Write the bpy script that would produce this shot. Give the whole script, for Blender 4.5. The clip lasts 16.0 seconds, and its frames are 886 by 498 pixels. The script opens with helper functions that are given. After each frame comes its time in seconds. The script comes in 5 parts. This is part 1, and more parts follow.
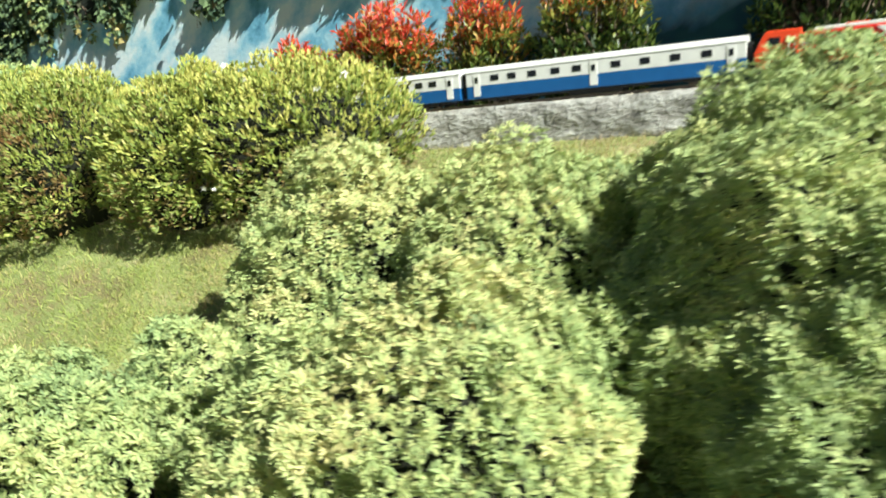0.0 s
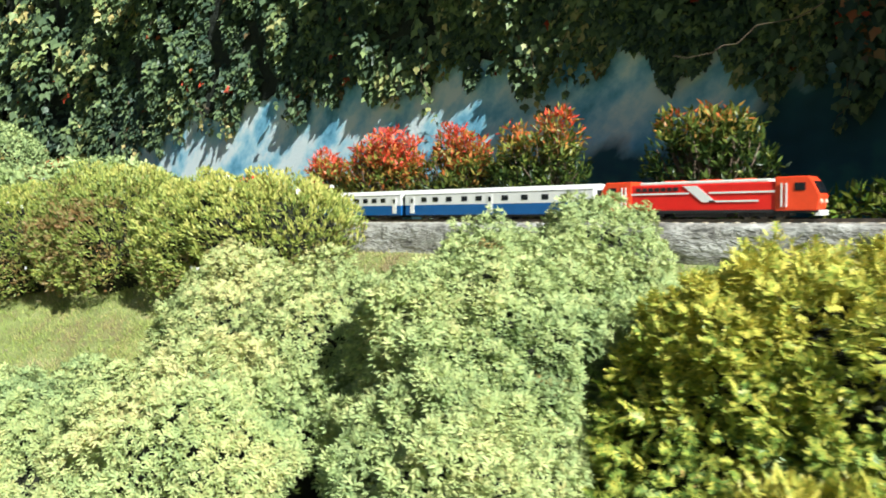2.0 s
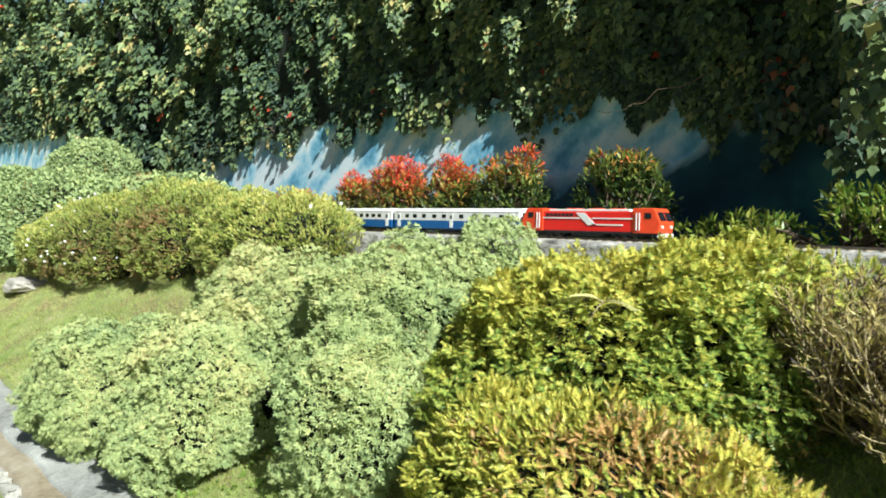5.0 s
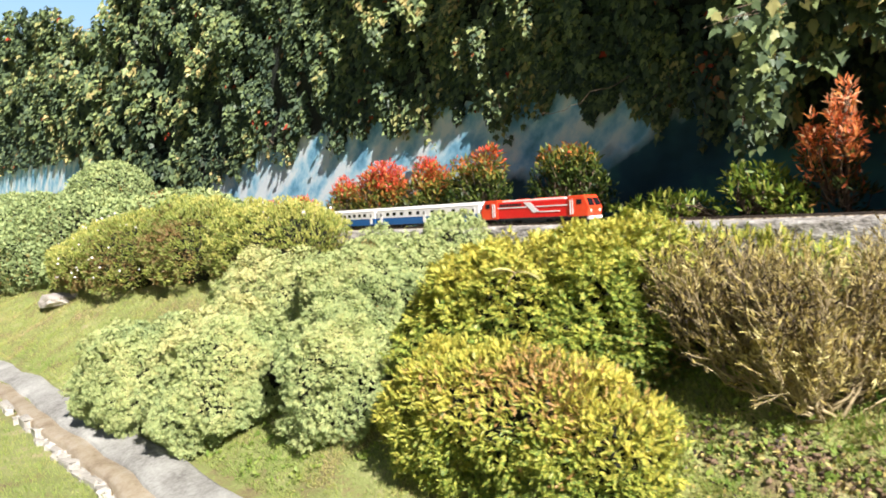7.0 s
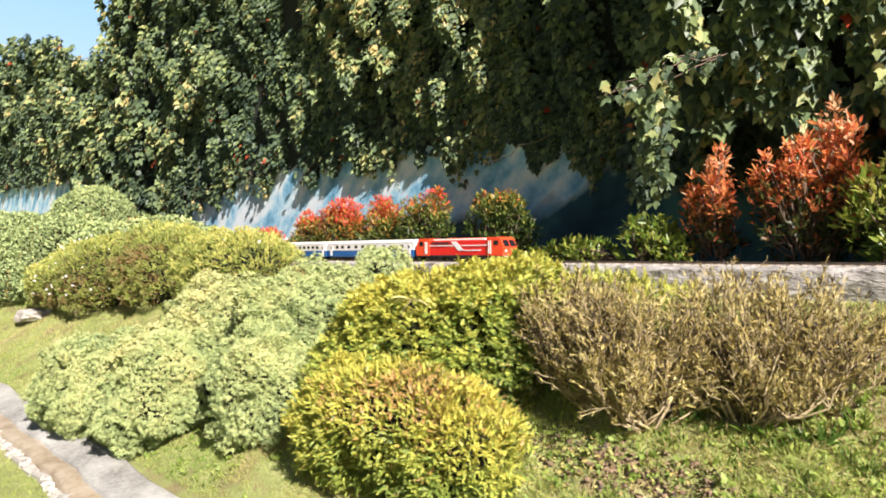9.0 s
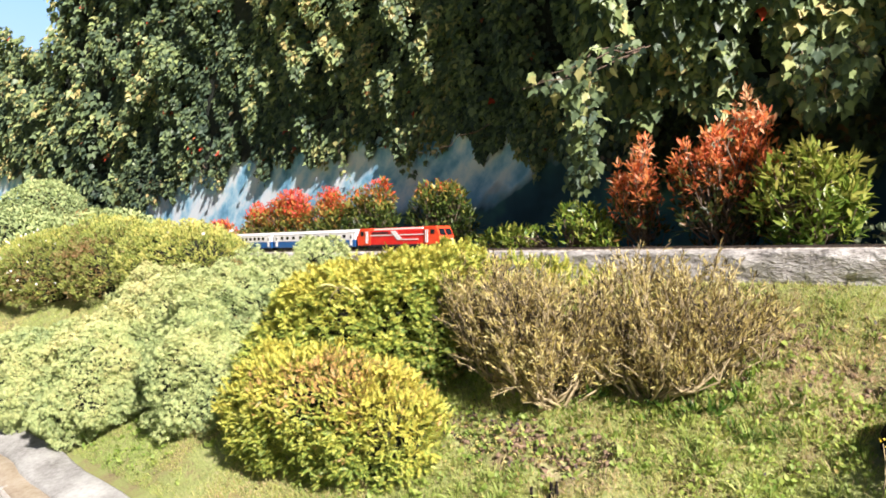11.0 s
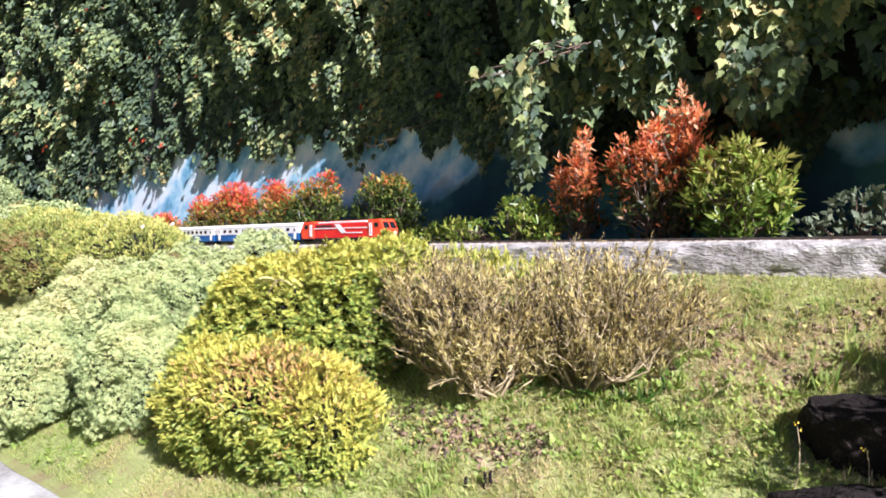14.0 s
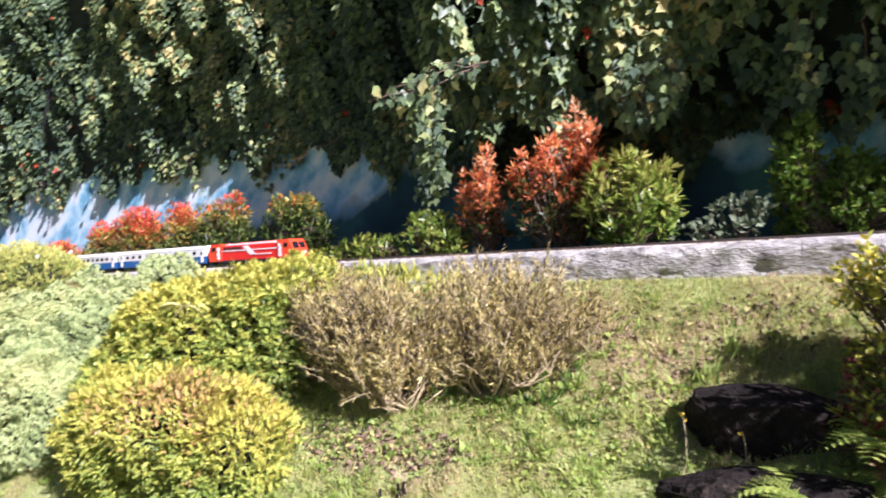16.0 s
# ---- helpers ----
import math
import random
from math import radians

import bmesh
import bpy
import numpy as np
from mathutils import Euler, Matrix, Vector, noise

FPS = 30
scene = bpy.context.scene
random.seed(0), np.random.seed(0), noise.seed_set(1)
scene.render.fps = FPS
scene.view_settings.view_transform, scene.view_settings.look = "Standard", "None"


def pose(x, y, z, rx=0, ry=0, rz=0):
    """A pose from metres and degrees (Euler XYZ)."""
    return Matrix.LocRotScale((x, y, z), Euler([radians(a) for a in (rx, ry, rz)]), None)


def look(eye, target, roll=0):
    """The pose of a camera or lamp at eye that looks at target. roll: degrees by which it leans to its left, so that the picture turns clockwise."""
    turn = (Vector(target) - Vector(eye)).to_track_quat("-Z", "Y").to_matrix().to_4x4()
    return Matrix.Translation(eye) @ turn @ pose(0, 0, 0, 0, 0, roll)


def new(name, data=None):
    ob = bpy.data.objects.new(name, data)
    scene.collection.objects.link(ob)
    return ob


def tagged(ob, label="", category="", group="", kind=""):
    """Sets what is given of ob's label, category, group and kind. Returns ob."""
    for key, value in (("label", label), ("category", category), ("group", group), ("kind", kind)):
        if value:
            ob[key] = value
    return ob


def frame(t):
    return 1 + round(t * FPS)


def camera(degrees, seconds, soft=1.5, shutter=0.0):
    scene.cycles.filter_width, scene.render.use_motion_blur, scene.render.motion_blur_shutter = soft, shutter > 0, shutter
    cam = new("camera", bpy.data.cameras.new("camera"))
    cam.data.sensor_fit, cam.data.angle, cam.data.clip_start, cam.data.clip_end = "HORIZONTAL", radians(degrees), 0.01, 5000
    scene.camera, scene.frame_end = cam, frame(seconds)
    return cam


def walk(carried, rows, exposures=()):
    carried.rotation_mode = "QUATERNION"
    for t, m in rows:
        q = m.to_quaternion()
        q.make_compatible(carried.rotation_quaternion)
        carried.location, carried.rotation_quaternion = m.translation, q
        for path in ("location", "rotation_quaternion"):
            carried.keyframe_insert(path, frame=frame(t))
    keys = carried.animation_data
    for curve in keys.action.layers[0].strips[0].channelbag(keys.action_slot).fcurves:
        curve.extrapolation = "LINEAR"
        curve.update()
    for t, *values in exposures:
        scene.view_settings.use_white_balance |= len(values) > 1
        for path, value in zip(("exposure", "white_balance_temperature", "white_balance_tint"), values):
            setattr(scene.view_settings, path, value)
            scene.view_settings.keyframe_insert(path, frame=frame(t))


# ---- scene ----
import itertools

cam = camera(64.35, 16.0, soft=1.75, shutter=0.4)

PATH = [
    (0.0, look((-1.075, -2.203, 0.998), (-2.464, 0.394, 0.427), -5.21)),
    (0.5, look((-0.740, -2.257, 1.022), (-2.176, 0.336, 0.562), -1.29)),
    (1.0, look((-0.462, -2.287, 1.041), (-1.973, 0.272, 0.633), -2.83)),
    (1.5, look((-0.249, -2.264, 1.052), (-1.912, 0.222, 0.810), -2.01)),
    (2.0, look((-0.057, -2.214, 1.070), (-1.940, 0.115, 0.888), -0.96)),
    (2.5, look((0.144, -2.210, 1.075), (-1.720, 0.130, 0.850), -0.63)),
    (3.0, look((0.264, -2.292, 1.075), (-1.598, 0.052, 0.875), -1.12)),
    (3.5, look((0.381, -2.431, 1.065), (-1.408, -0.042, 0.758), -1.67)),
    (4.0, look((0.546, -2.462, 1.066), (-1.485, -0.263, 0.883), -0.22)),
    (4.2, look((0.628, -2.462, 1.067), (-1.418, -0.273, 0.922), 0.90)),
    (6.3, look((1.324, -2.711, 1.100), (-0.908, -0.709, 1.003), -0.40)),
    (6.5, look((1.379, -2.727, 1.101), (-0.823, -0.690, 1.048), -0.87)),
    (7.0, look((1.507, -2.788, 1.093), (-0.660, -0.718, 0.938), -3.03)),
    (7.5, look((1.688, -2.759, 1.079), (-0.487, -0.693, 1.038), -0.96)),
    (8.0, look((1.872, -2.734, 1.071), (-0.332, -0.700, 1.006), 0.69)),
    (8.5, look((1.971, -2.786, 1.051), (-0.201, -0.716, 1.026), 0.22)),
    (9.0, look((2.048, -2.818, 1.074), (-0.099, -0.723, 1.078), -0.50)),
    (9.5, look((2.113, -2.808, 1.069), (-0.015, -0.693, 1.056), -1.23)),
    (10.0, look((2.164, -2.776, 1.066), (0.076, -0.622, 1.046), -1.23)),
    (10.2, look((2.192, -2.768, 1.061), (0.121, -0.597, 1.029), -1.42)),
    (12.3, look((2.249, -2.713, 1.050), (0.222, -0.501, 1.013), -0.53)),
    (12.5, look((2.248, -2.709, 1.044), (0.238, -0.482, 0.996), -0.51)),
    (13.0, look((2.260, -2.701, 1.049), (0.287, -0.443, 0.990), -0.87)),
    (13.5, look((2.270, -2.706, 1.046), (0.331, -0.419, 0.975), -1.02)),
    (14.0, look((2.281, -2.707, 1.045), (0.370, -0.395, 0.986), -1.12)),
    (14.5, look((2.293, -2.704, 1.043), (0.410, -0.369, 0.996), -1.04)),
    (15.0, look((2.300, -2.704, 1.043), (0.418, -0.368, 1.002), -0.95)),
    (15.5, look((2.317, -2.704, 1.035), (0.503, -0.315, 0.983), -1.29)),
    (16.0, look((2.351, -2.732, 1.048), (0.725, -0.211, 1.038), -3.43)),
]
walk(cam, PATH, [(0.0, 1.06, 5950, 0), (1.5, 1.0, 5850, 4), (4.2, 0.88, 5600, 1), (7.0, 1.08, 6200, 18), (10.0, 1.2, 6350, 22), (13.0, 1.28, 5700, 26), (16.0, 1.34, 5550, 33)])

# ---------- light ----------
SUN = Vector((0.77, -0.23, 0.60)).normalized()
world = bpy.data.worlds.new("sky")
scene.world = world
world.use_nodes = True
wn = world.node_tree
sky = wn.nodes.new("ShaderNodeTexSky")
sky.sky_type = "NISHITA"
sky.sun_disc = False
sky.dust_density = 1.2
sky.sun_elevation = math.asin(SUN.z)
sky.sun_rotation = math.atan2(SUN.x, SUN.y)
wn.links.new(sky.outputs["Color"], wn.nodes["Background"].inputs["Color"])
wn.nodes["Background"].inputs["Strength"].default_value = 0.020
lamp = bpy.data.lights.new("sun", "SUN")
lamp.energy, lamp.angle, lamp.color = 5.0, radians(0.6), (1.0, 0.94, 0.82)
sun = new("sun", lamp)
sun.matrix_world = look(SUN * 30, (0, 0, 0))

# ---------- materials ----------
rng = np.random.default_rng(7)


def nodes_of(name):
    m = bpy.data.materials.new(name)
    m.use_nodes = True
    t = m.node_tree
    return m, t, t.nodes["Principled BSDF"], t.nodes["Material Output"]


def ramp_node(t, fac, stops):
    r = t.nodes.new("ShaderNodeValToRGB")
    e = r.color_ramp.elements
    while len(e) < len(stops):
        e.new(0.5)
    for el, (p, c) in zip(e, stops):
        el.position, el.color = p, (*c, 1)
    t.links.new(fac, r.inputs["Fac"])
    return r


def noise_node(t, scale, detail=4.0, rough=0.6, stretch=None):
    c = t.nodes.new("ShaderNodeTexCoord")
    n = t.nodes.new("ShaderNodeTexNoise")
    n.inputs["Scale"].default_value, n.inputs["Detail"].default_value, n.inputs["Roughness"].default_value = scale, detail, rough
    if stretch:
        mp = t.nodes.new("ShaderNodeMapping")
        mp.inputs["Scale"].default_value = stretch
        t.links.new(c.outputs["Object"], mp.inputs["Vector"])
        t.links.new(mp.outputs["Vector"], n.inputs["Vector"])
    else:
        t.links.new(c.outputs["Object"], n.inputs["Vector"])
    return n.outputs["Fac"]


def maths(t, op, a, b):
    m = t.nodes.new("ShaderNodeMath")
    m.operation = op
    for k, v in enumerate((a, b)):
        if isinstance(v, (int, float)):
            m.inputs[k].default_value = v
        else:
            t.links.new(v, m.inputs[k])
    return m.outputs[0]


def add_bump(t, bsdf, height, strength, dist=0.01):
    b = t.nodes.new("ShaderNodeBump")
    b.inputs["Strength"].default_value, b.inputs["Distance"].default_value = strength, dist
    t.links.new(height, b.inputs["Height"])
    t.links.new(b.outputs["Normal"], bsdf.inputs["Normal"])


def surface(name, stops, scale=6.0, fine=60.0, rough=0.8, bump=0.4, dist=0.01, metal=0.0, stretch=None):
    """A mottled surface: broad stains and fine grain together pick the colour and the relief."""
    m, t, p, out = nodes_of(name)
    broad, grain = noise_node(t, scale, 5, 0.6, stretch), noise_node(t, fine, 3, 0.7, stretch)
    mix = maths(t, "ADD", maths(t, "MULTIPLY", broad, 0.65), maths(t, "MULTIPLY", grain, 0.35))
    r = ramp_node(t, mix, stops)
    t.links.new(r.outputs["Color"], p.inputs["Base Color"])
    p.inputs["Roughness"].default_value, p.inputs["Metallic"].default_value = rough, metal
    add_bump(t, p, mix, bump, dist)
    return m


def leaf_material(name, stops, spread=0.35, rough=0.5, lucent=0.3, patch=0.0, patch_scale=4.0, coat=0.3):
    """Leaves: the tone of each one (own colour plus painted light) and its own chance pick the colour; light comes
    through.
    """
    m, t, p, out = nodes_of(name)
    at = t.nodes.new("ShaderNodeAttribute")
    at.attribute_name = "tone"
    g = t.nodes.new("ShaderNodeNewGeometry")
    fac = maths(t, "ADD", at.outputs["Fac"], maths(t, "MULTIPLY", maths(t, "SUBTRACT", g.outputs["Random Per Island"], 0.5), spread))
    if patch:
        fac = maths(t, "ADD", fac, maths(t, "MULTIPLY", maths(t, "SUBTRACT", noise_node(t, patch_scale, 3), 0.5), patch))
    r = ramp_node(t, fac, stops)
    t.links.new(r.outputs["Color"], p.inputs["Base Color"])
    p.inputs["Roughness"].default_value = rough
    p.inputs["Specular IOR Level"].default_value = coat
    tr = t.nodes.new("ShaderNodeBsdfTranslucent")
    t.links.new(r.outputs["Color"], tr.inputs["Color"])
    mix = t.nodes.new("ShaderNodeMixShader")
    mix.inputs["Fac"].default_value = lucent
    t.links.new(p.outputs["BSDF"], mix.inputs[1])
    t.links.new(tr.outputs["BSDF"], mix.inputs[2])
    t.links.new(mix.outputs["Shader"], out.inputs["Surface"])
    return m


def plain(name, col, rough=0.5, metal=0.0, vary=0.15, scale=30.0, bump=0.05):
    lo, hi = [c * (1 - vary) for c in col], [min(1, c * (1 + vary)) for c in col]
    return surface(name, [(0.35, lo), (0.65, hi)], scale, scale * 8, rough, bump, 0.002, metal)


M_LAWN = surface("lawn_soil", [(0.32, (0.147, 0.10, 0.06)), (0.42, (0.242, 0.21, 0.09)), (0.5, (0.242, 0.29, 0.085)), (0.58, (0.304, 0.33, 0.12)), (0.68, (0.473, 0.37, 0.23))], 5.0, 90, 0.95, 1.0, 0.03)
M_CLOD = surface("dry_clods", [(0.35, (0.09, 0.06, 0.035)), (0.65, (0.30, 0.21, 0.13))], 30, 120, 0.95, 0.8, 0.006)
M_BED = surface("bed_soil", [(0.35, (0.035, 0.024, 0.016)), (0.65, (0.11, 0.08, 0.05))], 9, 70, 0.95, 0.9, 0.02)
M_KERB = surface("kerb_concrete", [(0.36, (0.10, 0.095, 0.085)), (0.45, (0.30, 0.285, 0.255)), (0.54, (0.40, 0.39, 0.36)), (0.64, (0.60, 0.585, 0.54))], 13, 40, 0.92, 1.0, 0.03, 0, (0.85, 1, 1.7))
M_APRON = surface("worn_concrete", [(0.32, (0.14, 0.135, 0.12)), (0.45, (0.29, 0.29, 0.265)), (0.55, (0.38, 0.385, 0.355)), (0.68, (0.52, 0.525, 0.48))], 3.5, 50, 0.88, 0.5)
M_MUD = surface("wet_silt", [(0.3, (0.17, 0.12, 0.07)), (0.5, (0.36, 0.30, 0.21)), (0.72, (0.46, 0.42, 0.34))], 7, 50, 0.55, 0.5)
M_EDGE = surface("edging_stone", [(0.3, (0.24, 0.23, 0.20)), (0.7, (0.54, 0.52, 0.46))], 6, 60, 0.85, 0.6)
M_ROCK = surface("dark_lava_rock", [(0.3, (0.010, 0.008, 0.008)), (0.55, (0.022, 0.018, 0.015)), (0.70, (0.10, 0.075, 0.06))], 7, 50, 0.9, 1.0, 0.03)
M_STONE = surface("pale_stone", [(0.3, (0.34, 0.31, 0.27)), (0.7, (0.54, 0.50, 0.45))], 6, 50, 0.9, 0.6)
M_BARK = surface("bark", [(0.3, (0.07, 0.045, 0.03)), (0.7, (0.22, 0.16, 0.11))], 20, 120, 0.9, 0.6, 0.004)
M_PALEBARK = surface("dry_bark", [(0.3, (0.24, 0.18, 0.09)), (0.7, (0.56, 0.47, 0.28))], 20, 140, 0.9, 0.5, 0.003)
# Near-black core colour that paints the shade deep inside the shrubs.
M_CORE = surface("inner_shade", [(0.3, (0.006, 0.008, 0.003)), (0.6, (0.018, 0.020, 0.008)), (0.75, (0.045, 0.032, 0.018))], 25, 140, 0.95, 1.0, 0.02)
# Near-black ivy backing: its colour stands in for shade between the leaves.
M_IVYCORE = surface("ivy_gap_shade", [(0.3, (0.006, 0.010, 0.008)), (0.6, (0.016, 0.022, 0.014)), (0.75, (0.035, 0.03, 0.02))], 9, 60, 0.95, 1.0, 0.04)

M_ROCK.node_tree.nodes["Principled BSDF"].inputs["Specular IOR Level"].default_value = 0.12
L_JUNIPER = leaf_material("juniper_sprigs", [(0.0, (0.374, 0.18, 0.07)), (0.14, (0.291, 0.25, 0.08)), (0.3, (0.208, 0.29, 0.125)), (0.6, (0.385, 0.47, 0.195)), (0.85, (0.530, 0.57, 0.24)), (1.0, (0.624, 0.57, 0.26))], 0.4, 0.6, 0.22, 0.25, 5.0)
L_CUPHEA = leaf_material("hedge_leaves", [(0.0, (0.252, 0.13, 0.05)), (0.28, (0.304, 0.22, 0.085)), (0.5, (0.168, 0.24, 0.05)), (0.75, (0.389, 0.42, 0.095)), (1.0, (0.609, 0.55, 0.16))], 0.42, 0.45, 0.22, 0.3, 2.5)
L_THUJA = leaf_material("golden_fronds", [(0.0, (0.499, 0.29, 0.11)), (0.2, (0.645, 0.42, 0.14)), (0.31, (0.083, 0.15, 0.035)), (0.5, (0.177, 0.27, 0.05)), (0.75, (0.406, 0.44, 0.075)), (1.0, (0.707, 0.61, 0.12))], 0.5, 0.42, 0.25, 0.15, 6.0)
L_DEAD = leaf_material("withered_leaves", [(0.0, (0.045, 0.033, 0.034)), (0.3, (0.15, 0.12, 0.06)), (0.55, (0.42, 0.33, 0.11)), (0.8, (0.61, 0.51, 0.175)), (1.0, (0.72, 0.65, 0.30))], 1.0, 0.5, 0.25)
L_PHOT = leaf_material("photinia_leaves", [(0.0, (0.025, 0.05, 0.012)), (0.3, (0.15, 0.21, 0.04)), (0.5, (0.36, 0.34, 0.07)), (0.66, (0.66, 0.21, 0.06)), (0.85, (0.74, 0.08, 0.04)), (1.0, (0.80, 0.16, 0.13))], 0.6, 0.35, 0.35, 0.1)
L_COPPER = leaf_material("copper_leaves", [(0.0, (0.03, 0.045, 0.012)), (0.2, (0.12, 0.13, 0.03)), (0.38, (0.55, 0.13, 0.06)), (0.6, (0.80, 0.34, 0.10)), (0.8, (0.85, 0.24, 0.11)), (1.0, (0.92, 0.62, 0.36))], 0.6, 0.35, 0.45, 0.1)
L_GREEN = leaf_material("glossy_green_leaves", [(0.0, (0.02, 0.05, 0.01)), (0.4, (0.08, 0.16, 0.02)), (0.75, (0.22, 0.28, 0.04)), (1.0, (0.40, 0.38, 0.09))], 0.5, 0.32, 0.3, 0.1)
L_IVY = leaf_material("ivy_leaves", [(0.0, (0.420, 0.06, 0.025)), (0.06, (0.294, 0.17, 0.07)), (0.13, (0.032, 0.06, 0.045)), (0.42, (0.069, 0.108, 0.062)), (0.68, (0.142, 0.20, 0.09)), (0.86, (0.273, 0.345, 0.13)), (1.0, (0.525, 0.43, 0.18))], 0.6, 0.45, 0.18, 0.3, 0.8, 0.35)
L_GRASS = leaf_material("grass_blades", [(0.0, (0.615, 0.47, 0.31)), (0.2, (0.594, 0.50, 0.24)), (0.42, (0.477, 0.52, 0.15)), (0.7, (0.371, 0.47, 0.13)), (1.0, (0.244, 0.38, 0.08))], 0.5, 0.55, 0.42, 0.8, 2.2)
L_YELLOW = leaf_material("yellow_mottled_leaves", [(0.0, (0.30, 0.08, 0.08)), (0.15, (0.14, 0.06, 0.04)), (0.3, (0.08, 0.15, 0.03)), (0.6, (0.34, 0.37, 0.06)), (1.0, (0.76, 0.64, 0.08))], 0.8, 0.4, 0.3)
L_GREY = leaf_material("grey_leaves", [(0.0, (0.07, 0.11, 0.05)), (1.0, (0.25, 0.29, 0.18))], 0.8, 0.6, 0.2)
L_FERN = leaf_material("fern_fronds", [(0.0, (0.17, 0.29, 0.05)), (1.0, (0.46, 0.52, 0.12))], 0.6, 0.5, 0.4)
L_STRAW = leaf_material("pale_frond", [(0.0, (0.42, 0.46, 0.12)), (1.0, (0.72, 0.70, 0.30))], 0.4, 0.5, 0.35)
M_PETAL = plain("white_petals", (0.75, 0.72, 0.72), 0.6)
M_YPETAL = plain("yellow_petals", (0.85, 0.62, 0.03), 0.6)

M_RED = plain("red_enamel", (0.72, 0.02, 0.015), 0.28, 0, 0.06)
# The same red shifted to orange: sunlight on the cab put into its colour.
M_SUNLIT_RED = plain("sunlit_red_enamel", (0.80, 0.07, 0.02), 0.28, 0, 0.06)
M_WHITE = plain("white_enamel", (0.80, 0.79, 0.76), 0.35, 0, 0.05)
M_BLUE = plain("blue_enamel", (0.015, 0.10, 0.30), 0.3, 0, 0.08)
M_PANE = plain("dark_glass", (0.012, 0.014, 0.018), 0.08, 0, 0.1)
M_IRON = plain("grimy_black_metal", (0.03, 0.03, 0.032), 0.55, 0.4, 0.3)
M_STEEL = plain("rail_steel", (0.16, 0.13, 0.11), 0.4, 0.8, 0.3)
M_LAMP = plain("lamp_glass", (0.9, 0.85, 0.7), 0.15, 0, 0.03)


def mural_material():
    """Painted wall: pale sky with white streaks that also stand for slanting sun above, hills of green and deep teal
    below, darkened and raised at the right as painted shade, chalky wear.
    """
    m, t, p, out = nodes_of("painted_mural")
    c = t.nodes.new("ShaderNodeTexCoord")
    s = t.nodes.new("ShaderNodeSeparateXYZ")
    t.links.new(c.outputs["Object"], s.inputs["Vector"])
    mp = t.nodes.new("ShaderNodeMapping")
    mp.vector_type = "TEXTURE"
    mp.inputs["Rotation"].default_value = (0, radians(-42), 0)
    mp.inputs["Scale"].default_value = (1.0, 1, 0.42)
    t.links.new(c.outputs["Object"], mp.inputs["Vector"])
    streak = t.nodes.new("ShaderNodeTexNoise")
    streak.inputs["Scale"].default_value, streak.inputs["Detail"].default_value = 1.9, 7
    t.links.new(mp.outputs["Vector"], streak.inputs["Vector"])
    chalk = noise_node(t, 9.0, 6, 0.7)
    wash = maths(t, "ADD", maths(t, "MULTIPLY", streak.outputs["Fac"], 0.72), maths(t, "MULTIPLY", chalk, 0.28))
    skyc = ramp_node(t, wash, [(0.33, (0.07, 0.23, 0.36)), (0.42, (0.20, 0.47, 0.66)), (0.49, (0.40, 0.66, 0.79)), (0.58, (0.75, 0.85, 0.88))])
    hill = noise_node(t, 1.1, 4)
    # Teal land, darkened to carry the shade under the ivy in its colour.
    land_shade = ramp_node(t, hill, [(0.36, (0.015, 0.055, 0.07)), (0.5, (0.03, 0.10, 0.12)), (0.64, (0.08, 0.25, 0.19))])
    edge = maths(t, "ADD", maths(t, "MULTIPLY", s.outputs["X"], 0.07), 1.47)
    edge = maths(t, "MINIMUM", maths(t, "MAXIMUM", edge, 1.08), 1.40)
    # The dark land is raised here to paint the shaded part of the wall.
    shade_hump = maths(t, "ADD", maths(t, "MULTIPLY", s.outputs["X"], 0.55), 2.13)
    shade_hump = maths(t, "MINIMUM", shade_hump, maths(t, "SUBTRACT", 2.9, s.outputs["X"]))
    edge = maths(t, "MAXIMUM", edge, maths(t, "MINIMUM", shade_hump, 2.0))
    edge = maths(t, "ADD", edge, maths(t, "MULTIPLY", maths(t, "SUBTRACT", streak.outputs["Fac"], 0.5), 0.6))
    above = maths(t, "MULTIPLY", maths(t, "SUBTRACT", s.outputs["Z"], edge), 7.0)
    cl = t.nodes.new("ShaderNodeClamp")
    t.links.new(above, cl.inputs["Value"])
    mx = t.nodes.new("ShaderNodeMix")
    mx.data_type = "RGBA"
    t.links.new(cl.outputs["Result"], mx.inputs["Factor"])
    t.links.new(land_shade.outputs["Color"], mx.inputs["A"])
    t.links.new(skyc.outputs["Color"], mx.inputs["B"])
    t.links.new(mx.outputs["Result"], p.inputs["Base Color"])
    p.inputs["Roughness"].default_value = 0.85
    add_bump(t, p, noise_node(t, 40, 4), 0.35, 0.008)
    return m


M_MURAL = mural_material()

# ---------- building helpers ----------


def thing(name, label, category, at=(0, 0, 0), group="", kind=""):
    e = new(name)
    e.empty_display_size = 0.1
    e.location = at
    return tagged(e, label, category, group, kind)


def attach(ob, parent):
    if parent is not None:
        ob.parent = parent
        ob.matrix_parent_inverse = parent.matrix_basis.inverted()
    return ob


